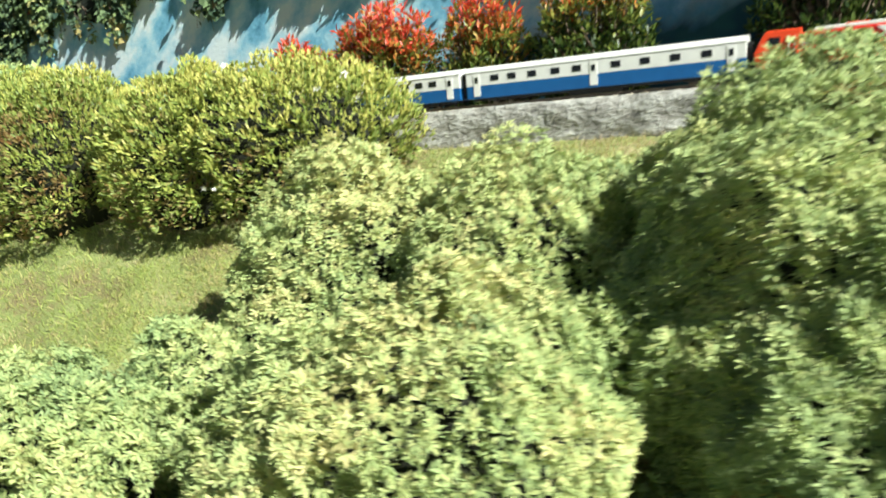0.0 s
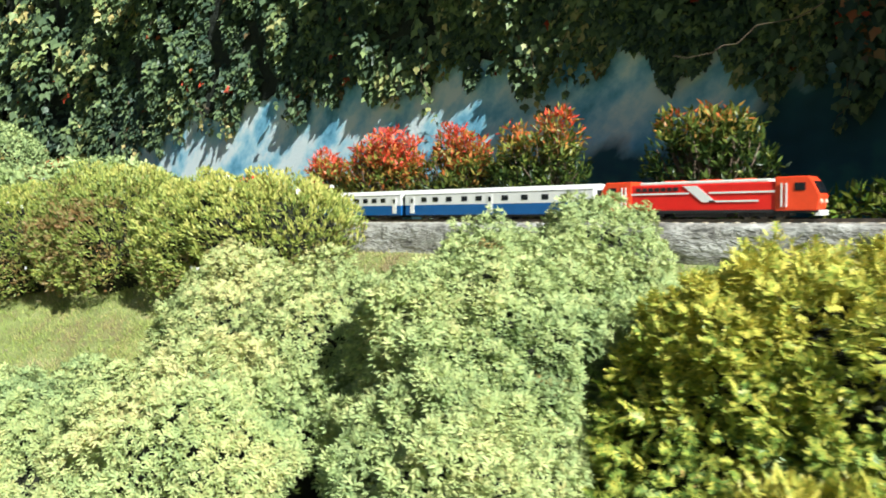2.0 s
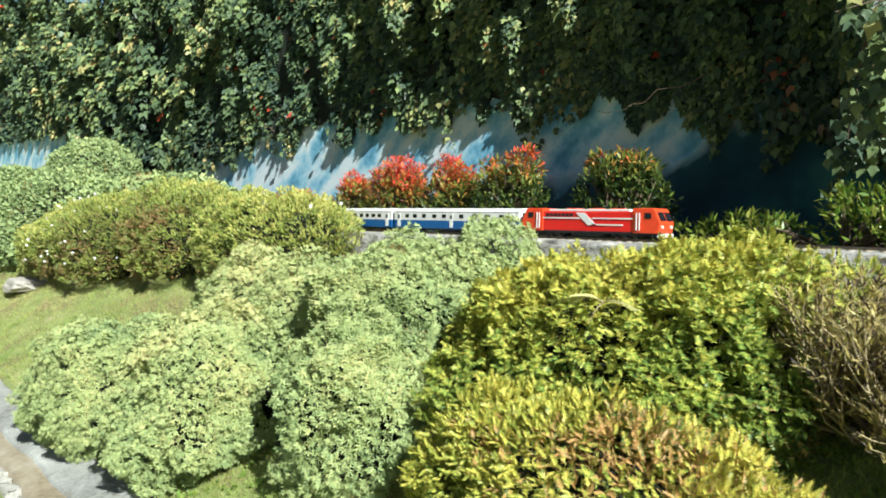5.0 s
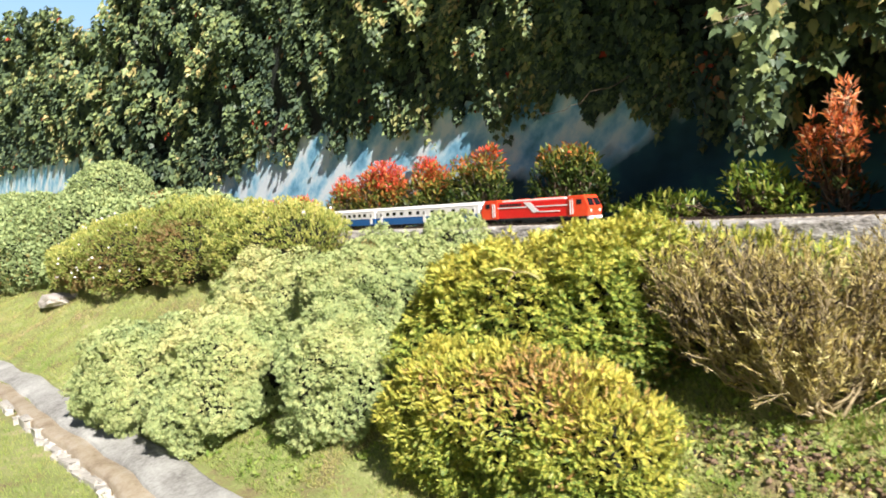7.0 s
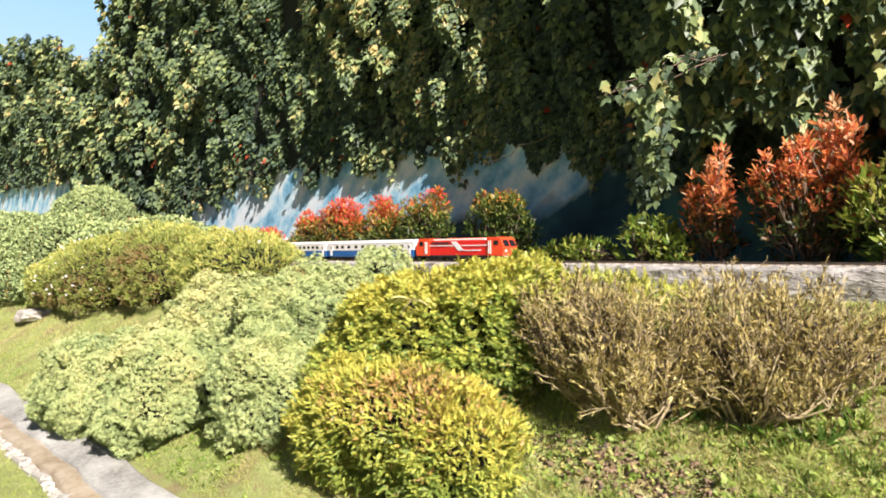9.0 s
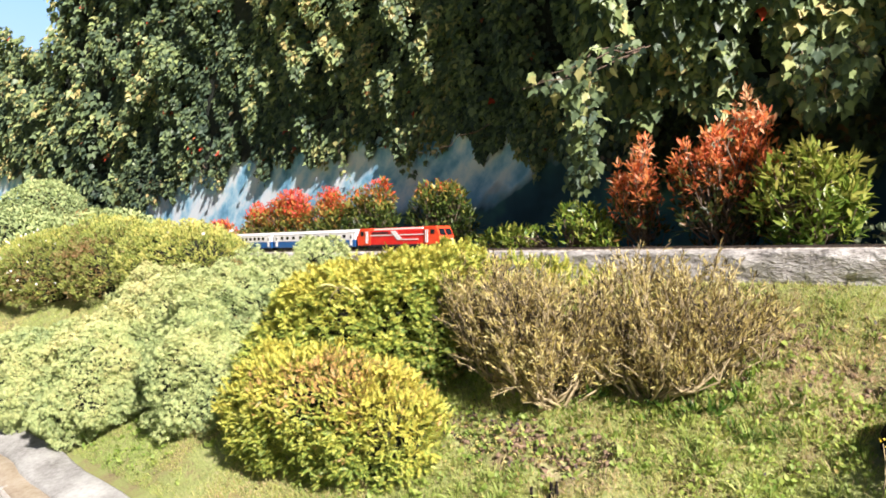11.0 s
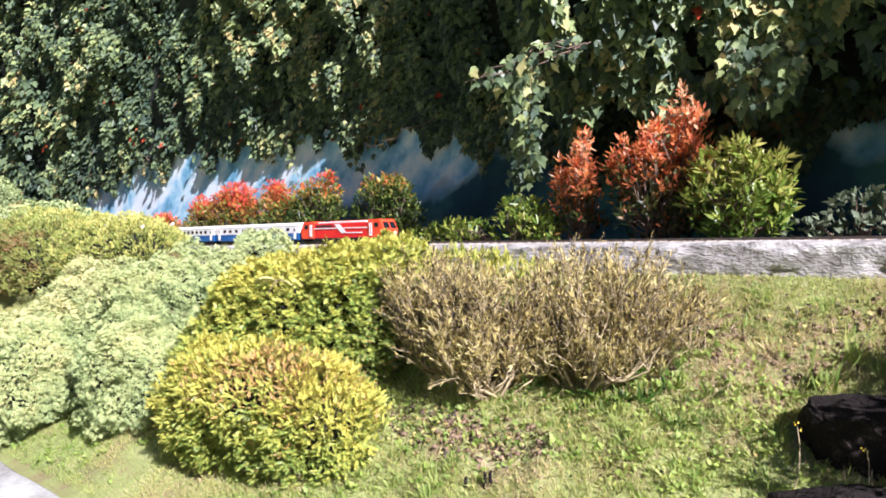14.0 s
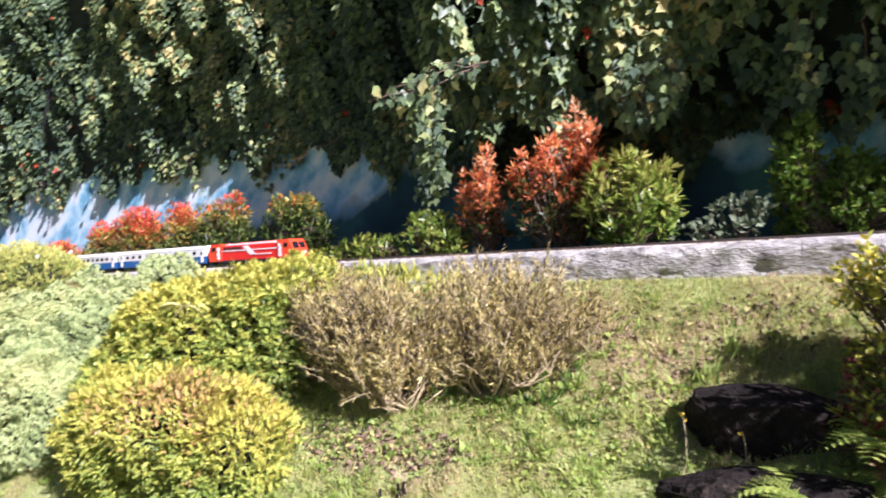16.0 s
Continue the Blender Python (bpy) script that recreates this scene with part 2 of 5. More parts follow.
def raw_mesh(name, V, F, material, tone=None, smooth=False):
    """A mesh from arrays of corners and equal-sided faces."""
    V, F = np.asarray(V, np.float32), np.asarray(F, np.int32)
    me = bpy.data.meshes.new(name)
    k = F.shape[1]
    me.vertices.add(len(V))
    me.vertices.foreach_set("co", V.ravel())
    me.loops.add(F.size)
    me.loops.foreach_set("vertex_index", F.ravel())
    me.polygons.add(len(F))
    me.polygons.foreach_set("loop_start", np.arange(0, F.size, k, dtype=np.int32))
    me.polygons.foreach_set("loop_total", np.full(len(F), k, np.int32))
    if smooth:
        me.polygons.foreach_set("use_smooth", np.ones(len(F), bool))
    if tone is not None:
        me.attributes.new("tone", "FLOAT", "POINT").data.foreach_set("value", np.asarray(tone, np.float32))
    me.update(calc_edges=True)
    me.validate()
    me.materials.append(material)
    return me


def part(name, bm, material, parent=None, label=""):
    """One mesh object under a thing or under a part, from a bmesh or a mesh."""
    if isinstance(bm, bmesh.types.BMesh):
        me = bpy.data.meshes.new(name)
        bm.to_mesh(me)
        bm.free()
        me.materials.append(material)
    else:
        me = bm
    ob = attach(new(name, me), parent)
    return tagged(ob, label)


def unit(v):
    return v / np.maximum(np.linalg.norm(v, axis=-1, keepdims=True), 1e-9)


_K = rng.normal(size=(3, 10, 3))
_PH = rng.uniform(0, 6.28, (3, 10))


def wobble(P, scale, layer=0):
    """Smooth pseudo-random values of about -1 to 1 at points."""
    return np.sin(P @ (_K[layer].T * scale) + _PH[layer]).sum(-1) / 4.0


def cells(P, r):
    """Cells of size about r scattered in space: distance to the nearest seed, gap to the next one, the seed itself and its own chance."""
    q = P / r
    base = np.floor(q).astype(np.int64)
    d1, d2 = np.full(len(q), 9.0), np.full(len(q), 9.0)
    seed, luck = np.zeros_like(q), np.zeros(len(q))
    for off in itertools.product((-1, 0, 1), repeat=3):
        c = base + np.array(off)
        h = (c[:, 0] * 73856093) ^ (c[:, 1] * 19349663) ^ (c[:, 2] * 83492791)
        f = np.stack([((h * k + 12345) % 10007) / 10007.0 for k in (7919, 104729, 15485863)], -1)
        p = c + f
        d = np.linalg.norm(q - p, axis=-1)
        near = d < d1
        d2 = np.where(near, d1, np.minimum(d2, d))
        d1 = np.where(near, d, d1)
        seed = np.where(near[:, None], p * r, seed)
        luck = np.where(near, ((h * 31337 + 777) % 9973) / 9973.0, luck)
    return d1, d2 - d1, seed, luck


# leaf outlines: corners (across, along, up) and triangles
LANCE = (np.array([(0, 0, 0), (-0.17, 0.45, 0.05), (0, 1, -0.04), (0.17, 0.45, 0.05)]), [(0, 2, 1), (0, 3, 2)])
OVAL = (np.array([(0, 0, 0), (-0.3, 0.4, 0.06), (0, 1, -0.05), (0.3, 0.4, 0.06)]), [(0, 2, 1), (0, 3, 2)])
LOBED = (np.array([(0, 0.07, 0.0), (-0.17, 0.0, 0.05), (-0.44, 0.40, -0.05), (-0.26, 0.56, 0.05), (0, 1.05, -0.16), (0.26, 0.56, 0.05), (0.44, 0.40, -0.05), (0.17, 0.0, 0.05)]),
         [(0, 2, 1), (0, 3, 2), (0, 4, 3), (0, 5, 4), (0, 6, 5), (0, 7, 6)])
NEEDLE = (np.array([(0, 0, 0), (-0.085, 0.45, 0.06), (0, 1, 0.0), (0.085, 0.45, 0.06)]), [(0, 2, 1), (0, 3, 2)])
BLADE = (np.array([(-0.05, 0, 0), (0.05, 0, 0), (0.02, 0.6, 0.06), (0.0, 1.0, 0.22)]), [(0, 1, 2), (0, 2, 3)])


def star(n=5, lift=0.35):
    v, f = [], []
    for k in range(n):
        a = 2 * math.pi * k / n
        c, s = math.cos(a), math.sin(a)
        b = len(v)
        for x, y, z in ((0, 0, 0), (-0.19, 0.3, lift * 0.5), (0, 0.62, lift), (0.19, 0.3, lift * 0.5)):
            v.append((x * c - y * s, x * s + y * c, z))
        f += [(b, b + 2, b + 1), (b, b + 3, b + 2)]
    return np.array(v), f


def feather(n=5, wide=0.3, thick=0.16):
    v, f = [], []
    for k in range(n):
        y = 0.12 + 0.7 * k / n
        w = wide * (1.15 - 0.75 * k / n)
        for s in (-1, 1):
            b = len(v)
            v += [(0, y - 0.03, 0.02), (s * w, y + 0.2, 0.05), (0, y - 0.03 + thick, 0.0)]
            f.append((b, b + 1, b + 2))
    b = len(v)
    v += [(-0.035, 0, 0), (0.035, 0, 0), (0, 1, -0.05)]
    f.append((b, b + 1, b + 2))
    return np.array(v), f




def fan(n=3, spread=0.75, wide=0.15):
    """A flat spray of pointed blades from one foot."""
    v, f = [], []
    for k in range(n):
        a = spread * (k - (n - 1) / 2)
        c, s_, r = math.cos(a), math.sin(a), 1.0 - 0.22 * abs(k - (n - 1) / 2)
        b = len(v)
        for x, y, z in ((0, 0, 0), (-wide, 0.55 * r, 0.06), (0, r, -0.06), (wide, 0.55 * r, 0.06)):
            v.append((x * c + y * s_, -x * s_ + y * c, z))
        f += [(b, b + 2, b + 1), (b, b + 3, b + 2)]
    return np.array(v), f


SPRIG, PINNATE, SPRAY = fan(3, 0.8, 0.13), feather(6, 0.22, 0.13), feather(4, 0.34, 0.2)


def leaves(name, P, tip, face, size, tone, outline, material):
    """Leaves at P that point along tip and face along face, as one mesh."""
    tv, tf = outline
    Y = unit(tip)
    X = unit(np.cross(Y, face) + 1e-6)
    Z = np.cross(X, Y)
    n, k = len(P), len(tv)
    size = np.broadcast_to(size, (n,))[:, None, None]
    V = P[:, None] + size * (tv[None, :, 0, None] * X[:, None] + tv[None, :, 1, None] * Y[:, None] + tv[None, :, 2, None] * Z[:, None])
    F = (np.arange(n)[:, None, None] * k + np.array(tf)[None]).reshape(-1, 3)
    return raw_mesh(name, V.reshape(-1, 3), F, material, np.repeat(np.clip(np.broadcast_to(tone, (n,)), 0, 1), k))


def tube(points, radii, sides=5):
    """Corners and faces of a tapered tube."""
    P = np.asarray(points, float)
    T = unit(np.gradient(P, axis=0))
    ref = np.where(np.abs(T[:, 2:3]) < 0.9, [[0, 0, 1.0]], [[1.0, 0, 0]])
    A = unit(np.cross(T, ref))
    B = np.cross(T, A)
    a = np.arange(sides) / sides * 2 * math.pi
    V = P[:, None] + np.asarray(radii)[:, None, None] * (np.cos(a)[None, :, None] * A[:, None] + np.sin(a)[None, :, None] * B[:, None])
    F = []
    for i in range(len(P) - 1):
        for j in range(sides):
            k = (j + 1) % sides
            F.append((i * sides + j, i * sides + k, (i + 1) * sides + k, (i + 1) * sides + j))
    return V.reshape(-1, 3), F


def tubes(name, lines, material, sides=4):
    V, F, n = [], [], 0
    for pts, rad in lines:
        v, f = tube(pts, rad, sides)
        V.append(v)
        F.append(np.array(f) + n)
        n += len(v)
    return raw_mesh(name, np.concatenate(V), np.concatenate(F), material, smooth=True)


def curve_line(a, b, sag, n=5, jitter=0.0):
    s = np.linspace(0, 1, n)[:, None]
    P = np.asarray(a) * (1 - s) + np.asarray(b) * s
    P = P + np.asarray(sag) * (4 * s * (1 - s))
    P[1:-1] += rng.normal(size=(n - 2, 3)) * jitter
    return P


def box(bm, x0, x1, y0, y1, z0, z1, bevel=0.0):
    r = bmesh.ops.create_cube(bm, size=1, matrix=Matrix.Translation(((x0 + x1) / 2, (y0 + y1) / 2, (z0 + z1) / 2)) @ Matrix.Diagonal((x1 - x0, y1 - y0, z1 - z0, 1)))
    if bevel:
        es = {e for v in r["verts"] for e in v.link_edges}
        bmesh.ops.bevel(bm, geom=list(es), offset=bevel, segments=2, profile=0.6, affect="EDGES")
    return bm


def disc(bm, x, y, z, r, depth, axis="Y", seg=16):
    turn = Matrix.Rotation(math.pi / 2, 4, "X") if axis == "Y" else Matrix.Rotation(math.pi / 2, 4, "Y")
    bmesh.ops.create_cone(bm, cap_ends=True, segments=seg, radius1=r, radius2=r, depth=depth, matrix=Matrix.Translation((x, y, z)) @ turn)
    return bm


def gz(x, y):
    """Height of the sloping lawn."""
    x, y = np.asarray(x, float), np.asarray(y, float)
    z = 0.88 + 0.60 * np.clip(y, -1.42, 0.0)
    z = np.where(y < -1.42, 0.028 + (np.maximum(y, -1.72) + 1.42) * 0.35, z)
    bump = 0.018 * np.sin(3.1 * x + 1.3 * y) + 0.014 * np.sin(7.3 * x - 4.1 * y + 1) + 0.008 * np.sin(17 * x + 13 * y)
    clod = 0.010 * np.sin(21 * x + 9 * y) * np.sin(27 * y - 8 * x) + 0.007 * np.sin(41 * x - 17 * y + 2) * np.sin(33 * y + 5 * x)
    bump = bump + clod * np.clip((x - 0.3) * 3, 0, 1)
    return z + np.where((y < -0.05) & (y > -1.38), bump, 0) * np.clip(-y * 6, 0, 1)

# ---------- ground, kerb, wall ----------


def sheet(name, xs, ys, height, material):
    X, Y = np.meshgrid(xs, ys, indexing="ij")
    V = np.stack([X, Y, height(X, Y)], -1).reshape(-1, 3)
    a, b = len(xs), len(ys)
    i, j = np.meshgrid(np.arange(a - 1), np.arange(b - 1), indexing="ij")
    F = np.stack([i * b + j, (i + 1) * b + j, (i + 1) * b + j + 1, i * b + j + 1], -1).reshape(-1, 4)
    return raw_mesh(name, V, F, material, smooth=True)


xs = np.concatenate([[-400, -80, -30, -20], np.linspace(-16, 0.3, 164), np.linspace(0.325, 2.6, 92), [3, 4, 6, 12, 40, 400]])
ys = np.concatenate([[-400, -60, -15, -6, -4, -3, -2.2], np.linspace(-1.9, -0.02, 80), [0.02, 0.5, 2.5, 8, 60, 400]])
tagged(new("ground", sheet("ground", xs, ys, gz, M_LAWN)), "sloping lawn of thin sunlit grass over dry earth", "lawn", kind="structure")

bed = sheet("planting_bed", np.linspace(-26, 7, 166), np.linspace(0.44, 1.95, 14),
            lambda x, y: 0.965 + 0.02 * np.sin(5 * x + 3 * y) * np.sin(4 * y + x) + 0.012 * np.sin(19 * x + 11 * y), M_BED)
tagged(new("planting_bed", bed), "strip of bare dark soil between kerb and painted wall", "flower bed", kind="structure")


def kerb_piece(x0, x1, material, label, z_top=1.0):
    """A cast kerb: a rough front face, a rounded front arris and a flat top."""
    n = max(4, int((x1 - x0) / 0.02))
    prof = [(0.0, 0.78), (0.0, 0.84), (0.0, 0.87), (0.0, 0.90), (0.0, 0.93), (0.0, 0.96), (0.003, 0.982), (0.012, 0.995), (0.03, 1.0), (0.2, 1.0), (0.46, 1.0), (0.46, 0.8)]
    s = np.linspace(x0, x1, n)
    V = np.array([[(x, y, z + z_top - 1) for y, z in prof] for x in s])
    face = (V[:, :, 1] < 0.02)
    P = V * [9, 1, 26]
    rough = 0.010 * wobble(P, 1.0) + 0.007 * wobble(P, 2.7, 1) + 0.004 * wobble(P, 6.0, 2)
    V[:, :, 1] += np.where(face, np.clip(rough, -0.02, 0.02), 0)
    V[:, 5:9, 2] += 0.003 * wobble(V[:, 5:9] * [14, 1, 1], 1.0)
    k = len(prof)
    i, j = np.meshgrid(np.arange(n - 1), np.arange(k - 1), indexing="ij")
    F = np.stack([i * k + j, (i + 1) * k + j, (i + 1) * k + j + 1, i * k + j + 1], -1).reshape(-1, 4)
    return tagged(new("kerb", raw_mesh("kerb", V.reshape(-1, 3), F, material, smooth=True)), label, "kerb", kind="structure")


kerb_piece(-26, 2.07, M_KERB, "rough grey cast concrete kerb with a pale worn top")
kerb_piece(2.072, 7, M_KERB, "grey cast concrete kerb section beside the mottled shrub", 1.002)

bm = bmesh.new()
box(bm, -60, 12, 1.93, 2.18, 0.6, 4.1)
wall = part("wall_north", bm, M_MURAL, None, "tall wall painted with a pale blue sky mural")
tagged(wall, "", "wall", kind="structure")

# concrete apron, silted gutter and stone edging below the lawn
n = 120
gx = np.linspace(-24, -0.6, n)


def strip(name, y0, y1, z0, z1, thick, material, wav=0.01):
    off0, off1 = wav * np.sin(2.3 * gx) + wav * np.sin(7.1 * gx + 1), wav * np.sin(3.1 * gx + 2) + wav * np.sin(9.3 * gx)
    shift = -0.038 * (gx + 3.5)
    rows = [(y0 + off0 + shift, z0 - thick), (y0 + off0 + shift, z0 - 0.008), (y0 + off0 + shift - 0.012, z0), ((y0 + y1) / 2 + shift, (z0 + z1) / 2 + 0.006), (y1 + off1 + shift + 0.012, z1), (y1 + off1 + shift, z1 - 0.008), (y1 + off1 + shift, z1 - thick)]
    V = np.stack([np.stack([gx, np.broadcast_to(y, gx.shape), np.full(n, z)], -1) for y, z in rows], 1)
    V[:, 2:5, 2] += 0.006 * wobble(V[:, 2:5] * [6, 9, 1], 1.0, 1)
    k = len(rows)
    i, j = np.meshgrid(np.arange(n - 1), np.arange(k - 1), indexing="ij")
    F = np.stack([i * k + j, i * k + j + 1, (i + 1) * k + j + 1, (i + 1) * k + j], -1).reshape(-1, 4)
    return raw_mesh(name, V.reshape(-1, 3), F, material, smooth=True)


tagged(new("apron", strip("apron", -1.43, -1.615, 0.036, -0.002, 0.2, M_APRON)), "worn pale concrete apron along the gutter", "pavement", kind="structure")
tagged(new("gutter", strip("gutter", -1.60, -1.71, -0.022, -0.03, 0.2, M_MUD)), "shallow gutter with brown silt and wet leaves", "gutter", kind="structure")

# ---------- shrubs ----------


def on_lumps(lumps, per_m2, rough=0.04, grain=5.0, seed_layer=0, low=True, melt=6.0):
    """Points and outward directions over ellipsoids melted into one uneven skin."""
    L = np.array(lumps, float)
    C, S, K = L[:, :3], L[:, 3:6], melt

    def field(q):
        v = (q[:, None] - C) / S
        rho = np.linalg.norm(v, axis=-1) + 1e-9
        w = np.exp(np.clip(-K * (rho - 1), -30, 8))
        return w.sum(1), (w[..., None] * v / S / rho[..., None]).sum(1), rho

    P = []
    for l in L:
        r = l[3:6]
        area = 4 * math.pi * ((r[0] * r[1]) ** 1.6 / 3 + (r[0] * r[2]) ** 1.6 / 3 + (r[1] * r[2]) ** 1.6 / 3) ** (1 / 1.6)
        d = unit(rng.normal(size=(int(area * per_m2), 3)))
        P.append(l[:3] + d * r)
    P = np.concatenate(P)
    rho = field(P)[2]
    P = P[(np.sort(rho, 1)[:, 0] > 0.72)]
    for _ in range(4):
        w, g, rho = field(P)
        slope = K * np.linalg.norm(g, axis=-1) / np.maximum(w, 1e-6)
        P = P + unit(g) * np.clip(np.log(np.maximum(w, 1e-6)) / np.maximum(slope, 1e-3), -0.06, 0.06)[:, None]
    N = unit(field(P)[1])
    P = P + N * np.maximum(rough * wobble(P, grain, seed_layer) + 0.55 * rough * wobble(P, grain * 3.1, 1) + 0.4 * rough * wobble(P, 50.0, 2), -0.055)[:, None]
    if low:
        keep = P[:, 2] > gz(P[:, 0], P[:, 1]) + 0.02
        P, N = P[keep], N[keep]
    return P, N


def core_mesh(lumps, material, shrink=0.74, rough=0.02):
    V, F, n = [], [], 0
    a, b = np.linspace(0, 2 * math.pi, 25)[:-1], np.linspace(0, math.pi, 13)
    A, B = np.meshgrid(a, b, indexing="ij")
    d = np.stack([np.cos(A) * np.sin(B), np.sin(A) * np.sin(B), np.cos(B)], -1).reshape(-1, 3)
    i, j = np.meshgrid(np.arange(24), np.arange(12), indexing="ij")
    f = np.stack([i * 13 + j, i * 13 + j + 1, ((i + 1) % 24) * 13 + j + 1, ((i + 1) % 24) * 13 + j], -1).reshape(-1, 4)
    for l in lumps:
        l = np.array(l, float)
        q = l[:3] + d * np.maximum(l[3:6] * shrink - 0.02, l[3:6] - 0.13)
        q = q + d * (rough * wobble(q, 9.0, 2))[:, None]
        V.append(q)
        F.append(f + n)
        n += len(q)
    return raw_mesh("shade_core", np.concatenate(V), np.concatenate(F), material, smooth=True)


def stems_to(base, lumps, count, r0, material, name="stem"):
    """Short stems from the root up into the lumps."""
    lines = []
    for k in range(count):
        l = np.array(lumps[k % len(lumps)], float)
        end = l[:3] + (rng.uniform(-0.5, 0.5, 3)) * l[3:6]
        lines.append((curve_line(np.array(base) + rng.normal(size=3) * [0.03, 0.03, 0], end, (0, 0, 0.03), 6, 0.012), np.linspace(r0, r0 * 0.35, 6)))
    return tubes(name, lines, material, 5)


def scatter(v, amount):
    return unit(v + rng.normal(size=v.shape) * amount)


def bush(name, label, lumps, base, per_m2, outline, size, material, tone, lay=0.5, upward=0.3, depth=0.05, rough=0.04, grain=5.0, group="", shrink=0.74, category="bush", bark=None, layered=0.0, melt=6.0, sunward=0.0, tuft=0.0, swell=0.02, gap=0.12, mottle=0.2, skirt=0.0):
    """A shrub: a near-black core for the shade inside, stems and a skin of many leaves."""
    e = thing(name, label, category, (base[0], base[1], float(gz(base[0], base[1]))), group)
    P, N = on_lumps(lumps, per_m2, rough, grain, melt=melt)
    # Bare skirt: the black core shows below as shade under the shrub.
    keep = P[:, 2] > gz(P[:, 0], P[:, 1]) + skirt * rng.uniform(0.6, 1.3, len(P))
    P, N = P[keep], N[keep]
    up = np.array([0, 0, 1.0])
    lift = 0.0
    if tuft:
        near, edge, seed, luck = cells(P, tuft)
        keep = edge > gap * rng.uniform(0.2, 1.4, len(P))
        P, N, near, seed, luck = P[keep], N[keep], near[keep], seed[keep], luck[keep]
        P = P + N * (swell * (0.7 - 1.6 * near ** 2 + 1.1 * (luck - 0.5)))[:, None]
        N = unit(N + 0.9 * unit(P - seed) * np.minimum(near, 0.8)[:, None])
        lift = mottle * (luck - 0.5)
    tip = scatter(N * (1 - lay) + up * upward + unit(np.cross(N, rng.normal(size=N.shape))) * lay, 0.25)
    face = scatter(N * (1 - layered) + (0.35 + layered) * up + sunward * np.array(SUN), 0.28)
    P = P - N * (rng.random(len(P)) ** 2 * depth)[:, None]
    lift = np.broadcast_to(lift, (len(P),))
    for h in HOLLOWS:
        keep = np.linalg.norm(P - h[:3], axis=-1) > h[3] * rng.uniform(0.7, 1.15, len(P))
        P, N, tip, face, lift = P[keep], N[keep], tip[keep], face[keep], lift[keep]
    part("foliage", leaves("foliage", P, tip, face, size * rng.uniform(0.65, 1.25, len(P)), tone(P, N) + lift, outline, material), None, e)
    part("shade_core", core_mesh(lumps, M_CORE, shrink), None, e)
    part("stem", stems_to((base[0], base[1], float(gz(base[0], base[1])) - 0.02), lumps, 7, 0.016, bark or M_BARK), None, e)
    return e


# Paler tips of the rear mounds, lifted further as painted sun: x, y, z, reach.
SUN_PALE = (-1.85, -0.8, 0.7, 0.45)
RUSTY = [(-0.81, -0.96, 0.69, 0.06), (-0.88, -0.97, 0.80, 0.05), (-1.86, -1.03, 0.66, 0.10), (-1.14, -1.28, 0.40, 0.10), (-2.3, -1.35, 0.55, 0.12), (-1.52, -0.5, 0.80, 0.10), (-1.35, -1.2, 0.6, 0.05)]
# Leaves are left out here; the black core then shows as shaded creases.
HOLLOWS = [(-1.86, -1.05, 0.64, 0.10), (-1.14, -1.32, 0.37, 0.13), (-2.05, -1.38, 0.52, 0.05), (-1.20, -1.22, 0.30, 0.08), (-1.36, -0.98, 0.66, 0.05), (-1.34, -1.08, 0.52, 0.06), (-1.28, -1.18, 0.40, 0.08), (-1.70, -1.02, 0.66, 0.06), (-2.0, -1.1, 0.58, 0.05), (-2.12, -1.42, 0.34, 0.09), (-2.08, -1.46, 0.2, 0.10), (-2.03, -1.22, 0.42, 0.07), (-2.32, -1.32, 0.42, 0.05)]


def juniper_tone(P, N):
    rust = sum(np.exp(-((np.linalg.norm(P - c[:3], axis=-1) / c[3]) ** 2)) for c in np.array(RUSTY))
    pale = np.exp(-((np.linalg.norm(P - np.array(SUN_PALE[:3]), axis=-1) / SUN_PALE[3]) ** 4))
    # The N[:, 2] term paints sun: sprigs that face up are lighter.
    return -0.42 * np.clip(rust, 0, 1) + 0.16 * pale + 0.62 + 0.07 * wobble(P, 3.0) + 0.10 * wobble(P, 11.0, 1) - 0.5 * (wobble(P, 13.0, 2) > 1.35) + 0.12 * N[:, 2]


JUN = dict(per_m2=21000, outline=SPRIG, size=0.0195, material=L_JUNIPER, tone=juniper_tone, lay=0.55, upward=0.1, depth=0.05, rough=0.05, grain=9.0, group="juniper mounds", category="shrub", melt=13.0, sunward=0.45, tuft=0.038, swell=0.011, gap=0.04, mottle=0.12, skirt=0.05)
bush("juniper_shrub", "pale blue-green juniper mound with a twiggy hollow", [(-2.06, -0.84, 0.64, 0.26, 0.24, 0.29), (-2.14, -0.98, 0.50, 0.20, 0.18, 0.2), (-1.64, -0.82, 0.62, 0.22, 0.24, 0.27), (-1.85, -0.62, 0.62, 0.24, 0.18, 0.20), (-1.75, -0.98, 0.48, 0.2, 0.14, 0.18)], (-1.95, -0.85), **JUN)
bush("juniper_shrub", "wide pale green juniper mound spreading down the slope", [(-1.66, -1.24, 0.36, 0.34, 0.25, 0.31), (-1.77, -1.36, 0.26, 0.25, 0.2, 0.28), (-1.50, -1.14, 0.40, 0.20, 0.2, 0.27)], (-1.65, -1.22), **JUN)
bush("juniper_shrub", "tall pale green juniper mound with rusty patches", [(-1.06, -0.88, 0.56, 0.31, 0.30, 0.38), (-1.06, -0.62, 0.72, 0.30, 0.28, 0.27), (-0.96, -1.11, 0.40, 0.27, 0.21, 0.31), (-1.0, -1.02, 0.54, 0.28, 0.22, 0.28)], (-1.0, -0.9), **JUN)
